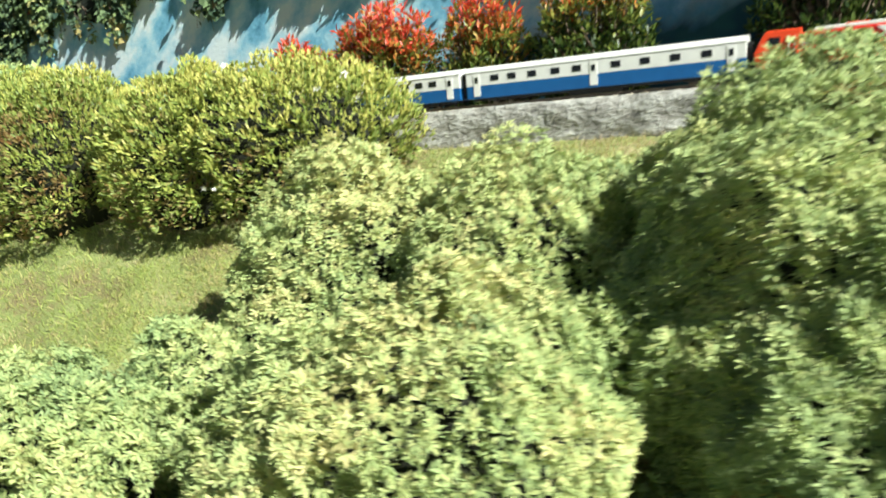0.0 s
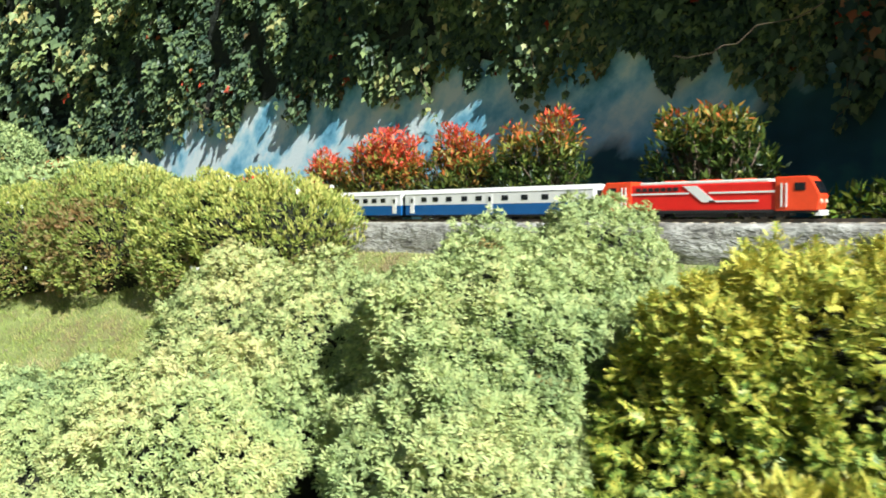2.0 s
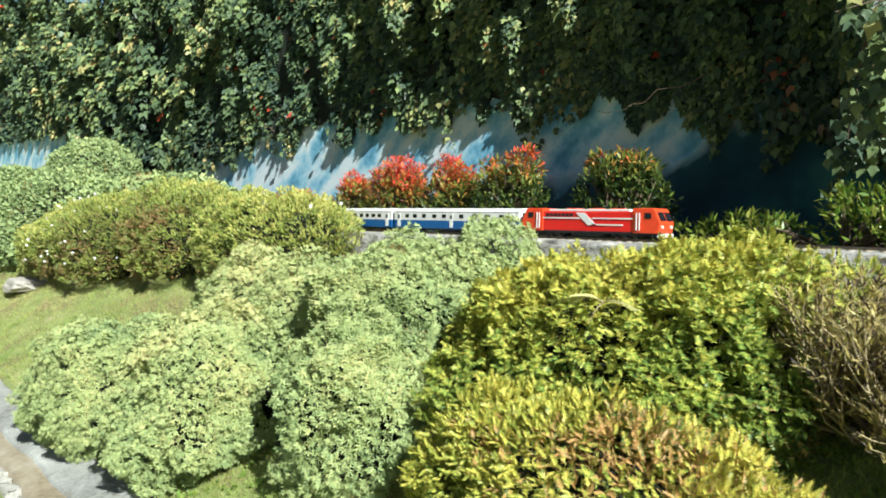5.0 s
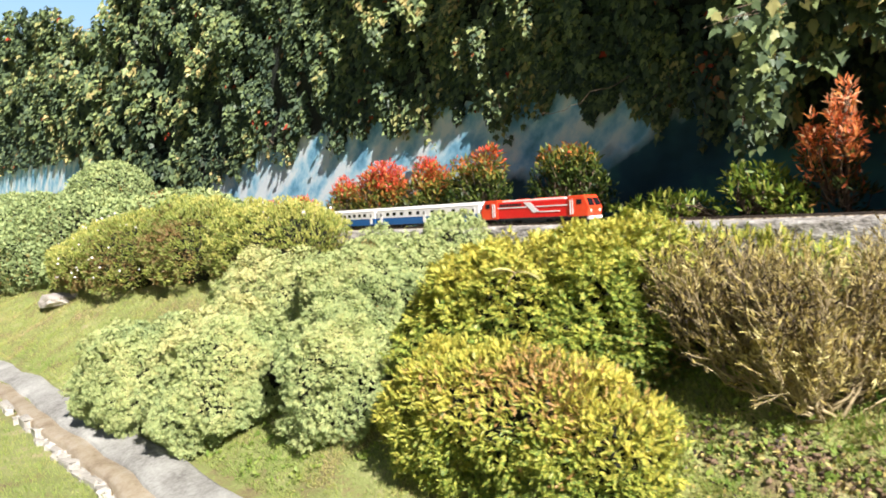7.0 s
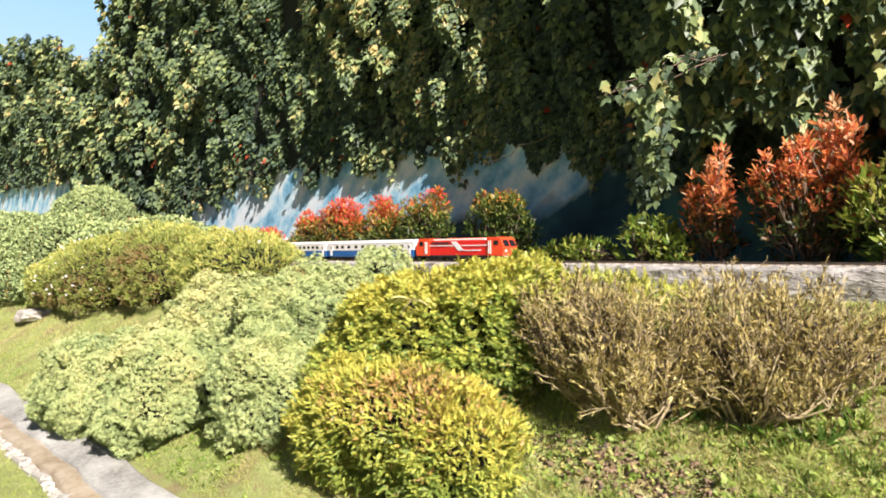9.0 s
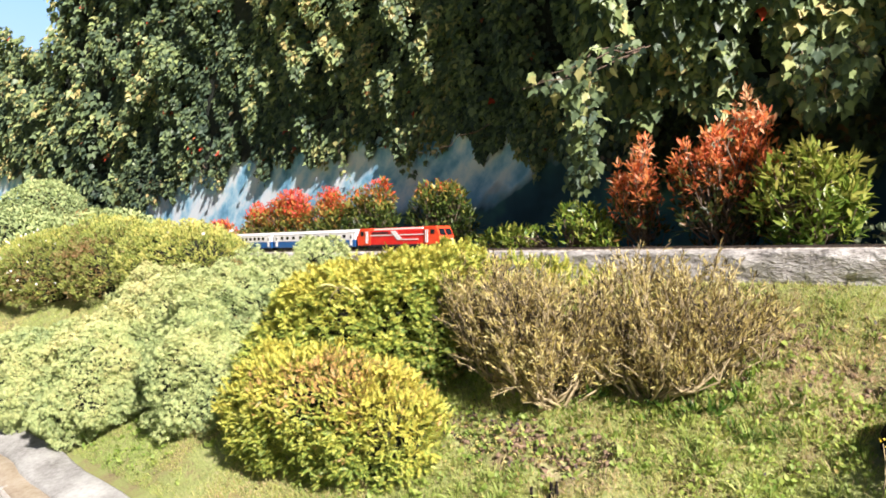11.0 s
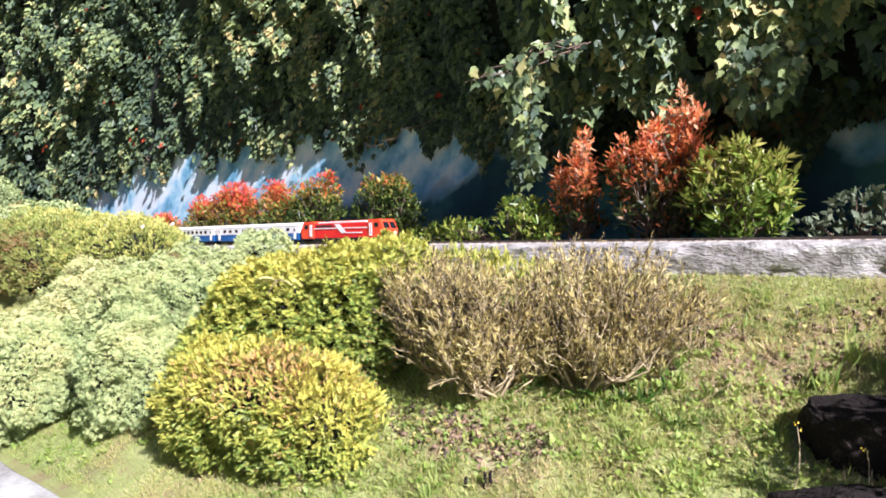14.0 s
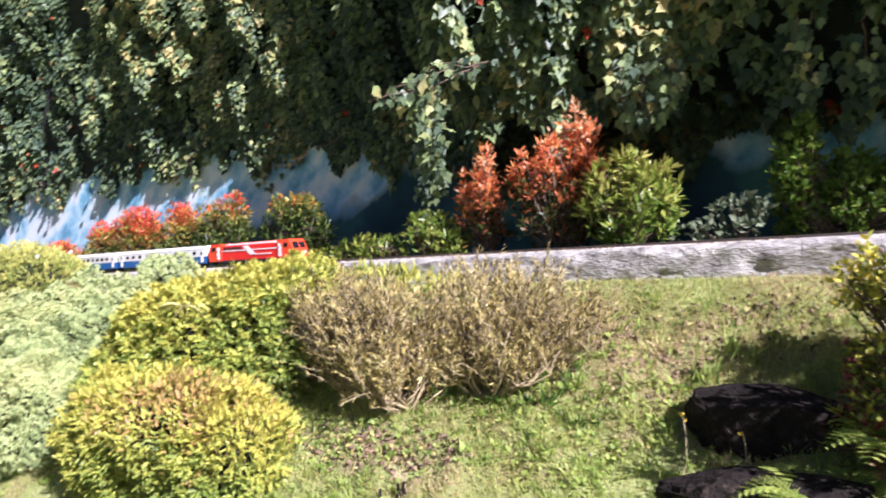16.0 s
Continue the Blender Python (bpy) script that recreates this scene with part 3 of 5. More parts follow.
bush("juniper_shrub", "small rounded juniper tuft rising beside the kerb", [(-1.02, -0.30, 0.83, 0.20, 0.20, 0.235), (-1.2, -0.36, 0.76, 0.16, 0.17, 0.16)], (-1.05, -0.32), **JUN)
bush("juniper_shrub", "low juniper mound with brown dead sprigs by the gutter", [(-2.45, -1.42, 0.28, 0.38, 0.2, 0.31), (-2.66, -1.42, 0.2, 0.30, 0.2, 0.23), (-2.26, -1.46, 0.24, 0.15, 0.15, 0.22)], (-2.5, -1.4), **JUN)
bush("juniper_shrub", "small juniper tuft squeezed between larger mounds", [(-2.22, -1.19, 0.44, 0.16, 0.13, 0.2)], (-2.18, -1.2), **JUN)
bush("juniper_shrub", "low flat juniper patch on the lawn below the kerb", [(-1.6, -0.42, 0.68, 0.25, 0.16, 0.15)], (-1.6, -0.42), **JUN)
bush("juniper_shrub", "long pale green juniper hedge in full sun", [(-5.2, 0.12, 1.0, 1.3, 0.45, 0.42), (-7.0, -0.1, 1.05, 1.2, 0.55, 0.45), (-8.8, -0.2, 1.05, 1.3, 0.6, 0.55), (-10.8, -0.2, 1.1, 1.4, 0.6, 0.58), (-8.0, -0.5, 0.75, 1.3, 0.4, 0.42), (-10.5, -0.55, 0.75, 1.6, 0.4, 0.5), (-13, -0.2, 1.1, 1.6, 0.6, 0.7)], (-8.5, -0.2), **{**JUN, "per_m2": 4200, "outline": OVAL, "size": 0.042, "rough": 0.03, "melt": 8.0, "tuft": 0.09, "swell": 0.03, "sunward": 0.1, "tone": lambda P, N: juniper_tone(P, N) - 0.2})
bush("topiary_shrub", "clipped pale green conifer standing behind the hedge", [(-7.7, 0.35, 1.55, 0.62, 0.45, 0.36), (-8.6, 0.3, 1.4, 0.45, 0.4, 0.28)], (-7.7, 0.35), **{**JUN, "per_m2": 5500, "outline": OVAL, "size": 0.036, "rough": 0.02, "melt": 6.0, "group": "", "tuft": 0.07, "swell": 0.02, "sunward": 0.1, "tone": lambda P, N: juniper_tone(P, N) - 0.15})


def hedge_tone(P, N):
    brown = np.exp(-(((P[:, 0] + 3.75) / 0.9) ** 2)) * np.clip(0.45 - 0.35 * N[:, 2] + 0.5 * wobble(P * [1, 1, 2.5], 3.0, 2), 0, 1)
    # Top of the hedge is toned lighter to look sunlit.
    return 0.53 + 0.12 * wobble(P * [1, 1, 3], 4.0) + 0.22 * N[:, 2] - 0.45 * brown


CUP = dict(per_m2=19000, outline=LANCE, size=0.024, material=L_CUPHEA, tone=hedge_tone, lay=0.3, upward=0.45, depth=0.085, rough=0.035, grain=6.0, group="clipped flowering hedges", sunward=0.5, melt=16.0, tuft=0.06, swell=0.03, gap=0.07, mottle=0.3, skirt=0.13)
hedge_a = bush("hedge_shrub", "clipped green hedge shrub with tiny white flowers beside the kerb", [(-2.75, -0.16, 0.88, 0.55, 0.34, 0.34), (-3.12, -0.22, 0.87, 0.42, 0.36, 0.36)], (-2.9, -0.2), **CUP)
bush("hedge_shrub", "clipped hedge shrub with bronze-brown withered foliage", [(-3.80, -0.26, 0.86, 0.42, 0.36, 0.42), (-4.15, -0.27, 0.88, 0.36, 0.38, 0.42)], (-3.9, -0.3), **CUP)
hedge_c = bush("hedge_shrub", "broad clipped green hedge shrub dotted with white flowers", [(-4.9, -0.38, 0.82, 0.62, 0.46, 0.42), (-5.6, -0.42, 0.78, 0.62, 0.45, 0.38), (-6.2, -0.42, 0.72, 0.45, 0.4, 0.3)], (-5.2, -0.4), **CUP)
for hedge, lumps in ((hedge_a, [(-2.75, -0.16, 0.88, 0.58, 0.37, 0.37)]), (hedge_c, [(-4.9, -0.38, 0.82, 0.65, 0.49, 0.45), (-5.6, -0.42, 0.78, 0.65, 0.48, 0.41)])):
    P, N = on_lumps(lumps, 22, 0.02)
    high = P[:, 2] > gz(P[:, 0], P[:, 1]) + 0.22
    P, N = P[high], N[high]
    tagged(part("flower", leaves("flower", P, scatter(N, 0.4), N, 0.02, 0.5, star(5, 0.1), M_PETAL), None, hedge, "tiny white blossoms"), kind="stuff")


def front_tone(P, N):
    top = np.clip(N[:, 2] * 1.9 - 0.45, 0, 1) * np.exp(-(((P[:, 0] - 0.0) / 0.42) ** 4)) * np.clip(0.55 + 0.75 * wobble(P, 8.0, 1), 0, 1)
    # Upper fronds are lightened like sun from above; the browning is their own.
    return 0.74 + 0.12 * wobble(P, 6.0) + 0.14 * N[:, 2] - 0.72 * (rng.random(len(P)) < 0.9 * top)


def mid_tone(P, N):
    # Painted light: fronds facing up turn yellow, the flanks stay shade-dark.
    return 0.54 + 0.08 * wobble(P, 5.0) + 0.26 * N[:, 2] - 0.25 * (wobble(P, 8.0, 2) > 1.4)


GOLD = dict(per_m2=12500, outline=PINNATE, size=0.038, material=L_THUJA, lay=0.45, upward=0.1, depth=0.07, layered=0.4, sunward=0.15, rough=0.03, grain=6.0, tuft=0.055, swell=0.022, gap=0.05, mottle=0.14, group="golden cypress shrubs", category="shrub")
bush("cypress_shrub", "rounded golden-green cypress with a browned top", [(-0.04, -1.04, 0.36, 0.40, 0.24, 0.26), (0.27, -1.0, 0.29, 0.28, 0.22, 0.21), (-0.30, -1.06, 0.36, 0.26, 0.22, 0.25)], (0.02, -1.02), tone=front_tone, **GOLD)
bush("cypress_shrub", "broad golden-green cypress with feathery fronds", [(-0.25, -0.6, 0.62, 0.5, 0.32, 0.35), (0.08, -0.52, 0.62, 0.28, 0.3, 0.34), (-0.49, -0.74, 0.52, 0.26, 0.27, 0.31), (0.0, -0.28, 0.80, 0.30, 0.14, 0.17)], (-0.2, -0.6), tone=mid_tone, **{**GOLD, "size": 0.036, "per_m2": 14500, "outline": SPRAY, "sunward": 0.0, "depth": 0.12, "rough": 0.05, "grain": 9.0, "layered": 0.3, "upward": -0.1, "lay": 0.4, "tuft": 0.06, "swell": 0.03, "gap": 0.06})


bush("cypress_shrub", "thin feathery yellow-green cypress shoots leaning on the kerb", [(0.26, -0.16, 0.82, 0.24, 0.08, 0.15), (0.58, -0.12, 0.82, 0.2, 0.06, 0.1)], (0.35, -0.16), tone=lambda P, N: 0.72 + 0.1 * wobble(P, 6.0), **{**GOLD, "size": 0.06, "per_m2": 1800, "upward": 1.2, "shrink": 0.4})


def dead_bush(base, crown, label, shoots, leaf_tone):
    """A withered shrub: many forked bare twigs with narrow dry leaves towards their ends."""
    e = thing("withered_shrub", label, "shrub", base, "withered shrubs")
    base = np.array(base)
    limbs, twigs, P, tip = [], [], [], []
    for k in range(shoots):
        l = np.array(crown[k % len(crown)])
        d = unit(rng.normal(size=3))
        d[2] = abs(d[2]) * 0.95 - 0.12
        end = l[:3] + d * l[3:6] * rng.uniform(0.55, 0.95)
        line = curve_line(base + rng.normal(size=3) * [0.02, 0.02, 0.0], end, np.array([d[0], d[1], -0.5]) * 0.07, 7, 0.012)
        limbs.append((line, np.linspace(rng.uniform(0.003, 0.007), 0.0018, 7)))
        for m in range(rng.integers(11, 18)):
            s = line[rng.integers(2, 7)]
            w = unit(np.array([d[0] * 0.4, d[1] * 0.4, 0.9]) + rng.normal(size=3) * 0.34)
            ln = rng.uniform(0.06, 0.15)
            tw = curve_line(s, s + w * ln, rng.normal(size=3) * 0.008, 4, 0.003)
            twigs.append((tw, np.linspace(0.0022, 0.001, 4)))
            for q in range(rng.integers(12, 18)):
                P.append(s + w * ln * rng.uniform(0.3, 1.05))
                tip.append(unit(w + [0, 0, 0.2] + rng.normal(size=3) * 0.55))
    P, tip = np.array(P), np.array(tip)
    part("limb", tubes("limb", limbs, M_PALEBARK, 5), None, e)
    part("twig", tubes("twig", twigs, M_PALEBARK, 3), None, e)
    part("foliage", leaves("foliage", P, tip, scatter(np.cross(tip, rng.normal(size=tip.shape)), 0.1), rng.uniform(0.015, 0.037, len(P)), leaf_tone + 0.22 * wobble(P, 9.0), NEEDLE, L_DEAD), None, e)
    return e


dead_bush((0.81, -0.68, 0.46), [(0.66, -0.62, 0.72, 0.26, 0.24, 0.23), (0.80, -0.64, 0.70, 0.22, 0.22, 0.22)], "withered tan-brown shrub with bare forked twigs", 78, 0.58)
dead_bush((0.46, -0.54, 0.55), [(0.42, -0.54, 0.75, 0.23, 0.2, 0.19), (0.33, -0.50, 0.77, 0.18, 0.18, 0.17)], "small withered dark brown shrub against the cypress", 52, 0.44)
dead_bush((1.12, -0.55, 0.50), [(1.13, -0.44, 0.75, 0.30, 0.25, 0.23), (1.28, -0.40, 0.72, 0.22, 0.2, 0.2), (1.0, -0.42, 0.78, 0.22, 0.2, 0.2)], "withered grey-brown shrub with dark narrow leaves", 100, 0.45)


def leafy_shrub(name, label, spots, base, height_tone, outline, size, material, rosettes, per, group="", z_ground=0.97, category="shrub"):
    """An upright shrub: stems that end in whorls of narrow leaves."""
    e = thing(name, label, category, (base[0], base[1], z_ground), group)
    P, tip, face, tone, lines = [], [], [], [], []
    for l in spots:
        l = np.array(l, float)
        n = int(rosettes * l[3] * l[5] * 16)
        d = unit(rng.normal(size=(n, 3)))
        c = l[:3] + d * l[3:6] * (rng.random((n, 1)) ** 0.35)
        c = c[c[:, 2] > z_ground]
        for q in c:
            out = unit((q - (l[:3] - [0, 0, l[5] * 0.9])) / l[3:6] + [0, 0, 0.5])
            if rng.random() < 0.3:
                lines.append((curve_line((q * 0.35 + np.array([base[0], base[1], z_ground]) * 0.65), q, rng.normal(size=3) * 0.02, 4, 0.005), np.linspace(0.006, 0.002, 4)))
            for m in range(per):
                w = unit(out * 0.75 + rng.normal(size=3) * 0.62)
                P.append(q + w * size * rng.uniform(0, 0.5) + rng.normal(size=3) * 0.008)
                tip.append(w)
                face.append(unit(out + rng.normal(size=3) * 0.4))
                tone.append(height_tone(q, l))
    P, tip, face, tone = map(np.array, (P, tip, face, tone))
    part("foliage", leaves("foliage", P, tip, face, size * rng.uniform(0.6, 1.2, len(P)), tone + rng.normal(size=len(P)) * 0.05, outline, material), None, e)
    part("stem", tubes("stem", lines + [(curve_line((base[0], base[1], z_ground - 0.03), np.array(spots[0][:3]) + [0, 0, 0.1], (0.02, 0, 0), 5, 0.01), np.linspace(0.016, 0.006, 5))], M_BARK, 4), None, e)
    return e


def red_top(start, span):
    return lambda q, l: np.clip((q[2] - start) / span, 0.05, 1)


RED = dict(outline=LANCE, size=0.042, material=L_PHOT, rosettes=420, per=8, group="red-tipped photinia row")
leafy_shrub("photinia_shrub", "small photinia with red new leaves behind the hedge", [(-3.42, 0.85, 1.15, 0.24, 0.18, 0.24), (-3.5, 0.85, 1.3, 0.12, 0.1, 0.12)], (-3.45, 0.85), red_top(1.03, 0.44), **RED)
leafy_shrub("photinia_shrub", "photinia with a bright scarlet crown of new leaves", [(-2.94, 0.82, 1.17, 0.29, 0.2, 0.25), (-2.88, 0.8, 1.38, 0.12, 0.12, 0.16), (-3.06, 0.8, 1.32, 0.1, 0.1, 0.15), (-2.74, 0.82, 1.3, 0.09, 0.1, 0.15)], (-2.9, 0.82), red_top(1.0, 0.52), **RED)
leafy_shrub("photinia_shrub", "photinia with orange-red leaves at two tips", [(-2.42, 0.87, 1.15, 0.28, 0.19, 0.25), (-2.48, 0.9, 1.38, 0.10, 0.1, 0.15), (-2.32, 0.86, 1.33, 0.08, 0.1, 0.13)], (-2.42, 0.87), red_top(1.05, 0.52), **RED)
leafy_shrub("photinia_shrub", "bushy olive-green photinia with a red tip", [(-1.90, 0.82, 1.15, 0.27, 0.2, 0.26), (-1.80, 0.84, 1.38, 0.12, 0.12, 0.14), (-2.02, 0.82, 1.33, 0.08, 0.1, 0.14)], (-1.88, 0.82), red_top(1.17, 0.48), **RED)
leafy_shrub("photinia_shrub", "rounded olive-green photinia with one red shoot", [(-1.02, 0.72, 1.17, 0.26, 0.22, 0.24), (-1.0, 0.72, 1.34, 0.14, 0.12, 0.12), (-1.18, 0.72, 1.38, 0.05, 0.05, 0.08)], (-1.02, 0.72), red_top(1.25, 0.36), **RED)
leafy_shrub("photinia_shrub", "low rusty-orange photinia seedlings under the wall", [(-4.4, 0.95, 1.1, 0.35, 0.15, 0.2), (-5.0, 1.0, 1.08, 0.3, 0.15, 0.2)], (-4.5, 0.95), red_top(0.95, 0.42), **RED)
leafy_shrub("green_shrub", "low green shrub with pale leaf edges at the kerb", [(0.12, 0.60, 1.10, 0.17, 0.14, 0.13), (-0.30, 0.58, 1.04, 0.22, 0.12, 0.08), (0.30, 0.56, 1.04, 0.1, 0.1, 0.08), (-0.55, 0.6, 1.02, 0.12, 0.1, 0.06)], (0.05, 0.6), lambda q, l: 0.65, LANCE, 0.052, L_GREEN, 300, 6)
def spikes(x, y, z0, wide, tops):
    return [(x + dx, y + rng.normal() * 0.04, (z0 + top) / 2 + 0.05, wide * rng.uniform(0.8, 1.2), wide, (top - z0) / 2 - 0.03) for dx, top in tops]


leafy_shrub("copper_shrub", "tall coppery-red photinia with spiky new shoots", [(0.92, 0.58, 1.16, 0.22, 0.17, 0.2), (1.05, 0.55, 1.18, 0.16, 0.14, 0.16)] + spikes(0.92, 0.58, 1.15, 0.055, [(-0.14, 1.5), (-0.07, 1.62), (0.0, 1.55), (0.06, 1.68), (0.1, 1.72), (0.16, 1.62), (0.2, 1.46), (-0.18, 1.36)]), (0.92, 0.58), lambda q, l: np.clip((q[2] - 1.13) * 1.9, 0.0, 0.85), LANCE, 0.046, L_COPPER, 190, 9, "copper photinia shrubs")
leafy_shrub("copper_shrub", "smaller copper-orange photinia beside the tall one", [(0.47, 0.62, 1.13, 0.16, 0.13, 0.16)] + spikes(0.46, 0.62, 1.1, 0.05, [(-0.12, 1.36), (-0.06, 1.42), (0.0, 1.48), (0.06, 1.56), (0.11, 1.4)]), (0.48, 0.62), lambda q, l: np.clip((q[2] - 1.08) * 2.2, 0.0, 0.85), LANCE, 0.044, L_COPPER, 190, 9, "copper photinia shrubs")
# Tone rises with height: leaves lighter towards the top.
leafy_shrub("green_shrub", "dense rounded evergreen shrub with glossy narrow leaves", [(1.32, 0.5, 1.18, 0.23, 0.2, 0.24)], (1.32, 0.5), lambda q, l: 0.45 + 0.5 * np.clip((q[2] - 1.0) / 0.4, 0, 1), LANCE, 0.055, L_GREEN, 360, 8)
leafy_shrub("green_shrub", "upright green boxwood with small leaves and tall shoots", [(2.0, 0.6, 1.2, 0.09, 0.09, 0.24), (2.04, 0.6, 1.4, 0.05, 0.05, 0.12), (2.22, 0.6, 1.15, 0.13, 0.12, 0.2), (2.45, 0.6, 1.15, 0.14, 0.12, 0.22)], (2.15, 0.6), lambda q, l: 0.45, OVAL, 0.032, L_GREEN, 900, 8)
leafy_shrub("grey_plant", "straggling grey-leaved plant with dry stalks", [(1.78, 0.55, 1.08, 0.14, 0.12, 0.1), (1.62, 0.5, 1.03, 0.1, 0.1, 0.06)], (1.75, 0.55), lambda q, l: 0.5, OVAL, 0.04, L_GREY, 170, 6, category="plant")
# Lumps from x 2.5 on are unseen, added to shade the rocks and lawn.
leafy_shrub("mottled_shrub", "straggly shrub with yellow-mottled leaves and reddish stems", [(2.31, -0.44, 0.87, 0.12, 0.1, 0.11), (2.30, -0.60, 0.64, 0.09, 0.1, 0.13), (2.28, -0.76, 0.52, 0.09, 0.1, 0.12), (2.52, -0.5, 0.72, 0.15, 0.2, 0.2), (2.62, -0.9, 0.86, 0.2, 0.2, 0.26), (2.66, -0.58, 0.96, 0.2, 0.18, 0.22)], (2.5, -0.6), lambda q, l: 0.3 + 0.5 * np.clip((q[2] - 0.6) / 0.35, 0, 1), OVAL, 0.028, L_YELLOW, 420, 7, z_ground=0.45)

# ---------- ivy on the wall ----------


def fringe(x):
    """Height of the lower edge of the ivy curtain."""
    x = np.asarray(x, float)
    base = np.interp(x, [-30, -22, -14.6, -13.2, -12.4, -9, -8.2, -7, -5, -3.7, -2.4, -1.3, -1.0, 0.0, 0.4, 2.6, 6], [2.7, 3.0, 2.8, 2.4, 1.2, 1.2, 1.72, 2.03, 2.07, 2.07, 2.02, 1.92, 1.64, 1.66, 1.80, 1.70, 1.6])
    return base + 0.07 * np.sin(5.3 * x) + 0.09 * np.sin(13.1 * x + 1) + 0.06 * np.sin(31 * x)


def ivy_top(x):
    return np.interp(x, [-40, -18, -15.3, -13, -11.7, -11.2, 8], [9.0, 6.3, 5.8, 4.95, 4.8, 6.6, 7.2]) + 0.1 * np.sin(2.1 * np.asarray(x)) + 0.1 * np.sin(7.7 * np.asarray(x))


def ivy_depth(x, z, start=0.0):
    """How far the ivy stands out from the wall."""
    P = np.stack([x, np.zeros_like(x), z], -1)
    h = z - fringe(x)
    lean = np.interp(x, [-30, -7, -5.0, -2.2, -1.1, 0.2, 6], [0.10, 0.10, 0.11, 0.15, 0.36, 0.46, 0.46])
    rise = np.minimum(np.maximum(h, 0), np.interp(x, [-0.8, 0.1], [1.4, 1.7]))
    d = 0.04 + lean * rise * rise / (rise + np.interp(x, [-0.8, 0.1], [0.45, 0.22])) + (0.12 * wobble(P * [1, 1, 0.4], 2.2) + 0.12 * wobble(P * [1, 1, 0.4], 6.5, 1)) * np.clip((h - 0.05) / 0.8, 0.02, 1)
    left = 1 / (1 + np.exp(-(x - start + 0.10 * np.clip((z - 1.85) / 0.25, 0, 1)) * 16))
    bulge = left * (1.0 - 0.25 / (1 + np.exp(-(x - 0.75) * 8)) - 0.3 / (1 + np.exp(-(x - 1.5) * 9)) + 0.12 * wobble(P, 3.5, 2))
    # Extra ivy out of view, added to keep sun off the right part.
    shade_wing = 1.1 / (1 + np.exp(-(x - 2.75) * 9)) / (1 + np.exp((z - 3.6) * 6))
    # The bulge's unseen top reaches z 3 to shade the ivy at its left.
    return np.maximum(d, 0.05) + bulge / (1 + np.exp((z - 3.0) * 7)) + shade_wing


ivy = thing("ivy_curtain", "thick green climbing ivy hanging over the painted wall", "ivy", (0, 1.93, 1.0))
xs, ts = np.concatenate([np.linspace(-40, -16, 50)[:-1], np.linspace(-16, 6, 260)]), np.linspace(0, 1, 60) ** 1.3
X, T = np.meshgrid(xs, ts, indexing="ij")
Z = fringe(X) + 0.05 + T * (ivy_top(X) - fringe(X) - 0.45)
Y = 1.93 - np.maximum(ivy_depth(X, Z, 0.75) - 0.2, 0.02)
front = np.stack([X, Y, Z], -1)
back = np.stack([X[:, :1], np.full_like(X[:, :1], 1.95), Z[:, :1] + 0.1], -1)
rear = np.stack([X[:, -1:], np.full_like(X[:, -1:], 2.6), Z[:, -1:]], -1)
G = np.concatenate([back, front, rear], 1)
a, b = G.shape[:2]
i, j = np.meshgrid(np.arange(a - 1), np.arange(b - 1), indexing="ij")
# Dark sheet that blocks the sun and blackens the gaps in the ivy.
part("shade_core", raw_mesh("shade_core", G.reshape(-1, 3), np.stack([i * b + j, (i + 1) * b + j, (i + 1) * b + j + 1, i * b + j + 1], -1).reshape(-1, 4), M_IVYCORE, smooth=True), None, ivy)


def ivy_leaves(name, x0, x1, per_m2, size):
    n = int((x1 - x0) * 5.2 * per_m2)
    x = rng.uniform(x0, x1, n)
    lo, hi = fringe(x), np.minimum(ivy_top(x), np.interp(x, [-40, -12, 0, 6], [10, 7, 4.6, 4.6]))
    z = lo - 0.03 + (rng.random(n) ** 1.2) * (hi - lo + 0.1)
    P = np.stack([x, np.zeros(n), z], -1)
    d, e = ivy_depth(x, z), 0.02
    dx, dz = (ivy_depth(x + e, z) - d) / e, (ivy_depth(x, z + e) - d) / e
    N = unit(np.stack([-dx, -np.ones(n), -dz], -1))
    near, _, seed, luck = cells(P * [1, 1, 0.5] + [0, 0, 0.1], 0.23)
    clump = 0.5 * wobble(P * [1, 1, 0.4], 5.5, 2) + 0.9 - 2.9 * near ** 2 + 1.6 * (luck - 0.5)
    P[:, 1] = 1.93 - np.maximum(d + 0.15 * clump * np.clip((z - lo - 0.1) / 0.9, 0.05, 1) - rng.random(n) ** 2 * 0.12, 0.02)
    keep = (clump > -0.55 + 0.3 * rng.normal(size=n)) | ((rng.random(n) < 0.3) & (clump > -1.1))
    keep &= (x < 0.0) | (clump > -0.1 + 0.3 * rng.normal(size=n)) | ((x > 0.55) & (x < 1.15))
    # Fewer leaves here, so the black backing reads as a shaded recess.
    keep &= (x < 1.55) | (rng.random(n) < 0.5)
    P, N, clump = P[keep], N[keep], clump[keep]
    tip = scatter(np.array([[0.0, -0.35, -1.0]]) + N * 0.35, 0.42)
    face = scatter(N + [0, -0.2, 0.4] + 0.6 * np.array(SUN), 0.38)
    # Tone follows clump: standing-out leaves look sunlit, hollows look shaded.
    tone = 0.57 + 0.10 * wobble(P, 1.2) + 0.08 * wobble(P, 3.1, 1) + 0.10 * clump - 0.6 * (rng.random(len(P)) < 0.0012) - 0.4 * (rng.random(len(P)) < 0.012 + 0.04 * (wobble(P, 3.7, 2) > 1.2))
    # Fresh green of the right-hand bulge is lightened further to look sunlit.
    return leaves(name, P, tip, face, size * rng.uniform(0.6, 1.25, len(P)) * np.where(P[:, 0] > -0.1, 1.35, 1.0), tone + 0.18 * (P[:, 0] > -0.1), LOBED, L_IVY)


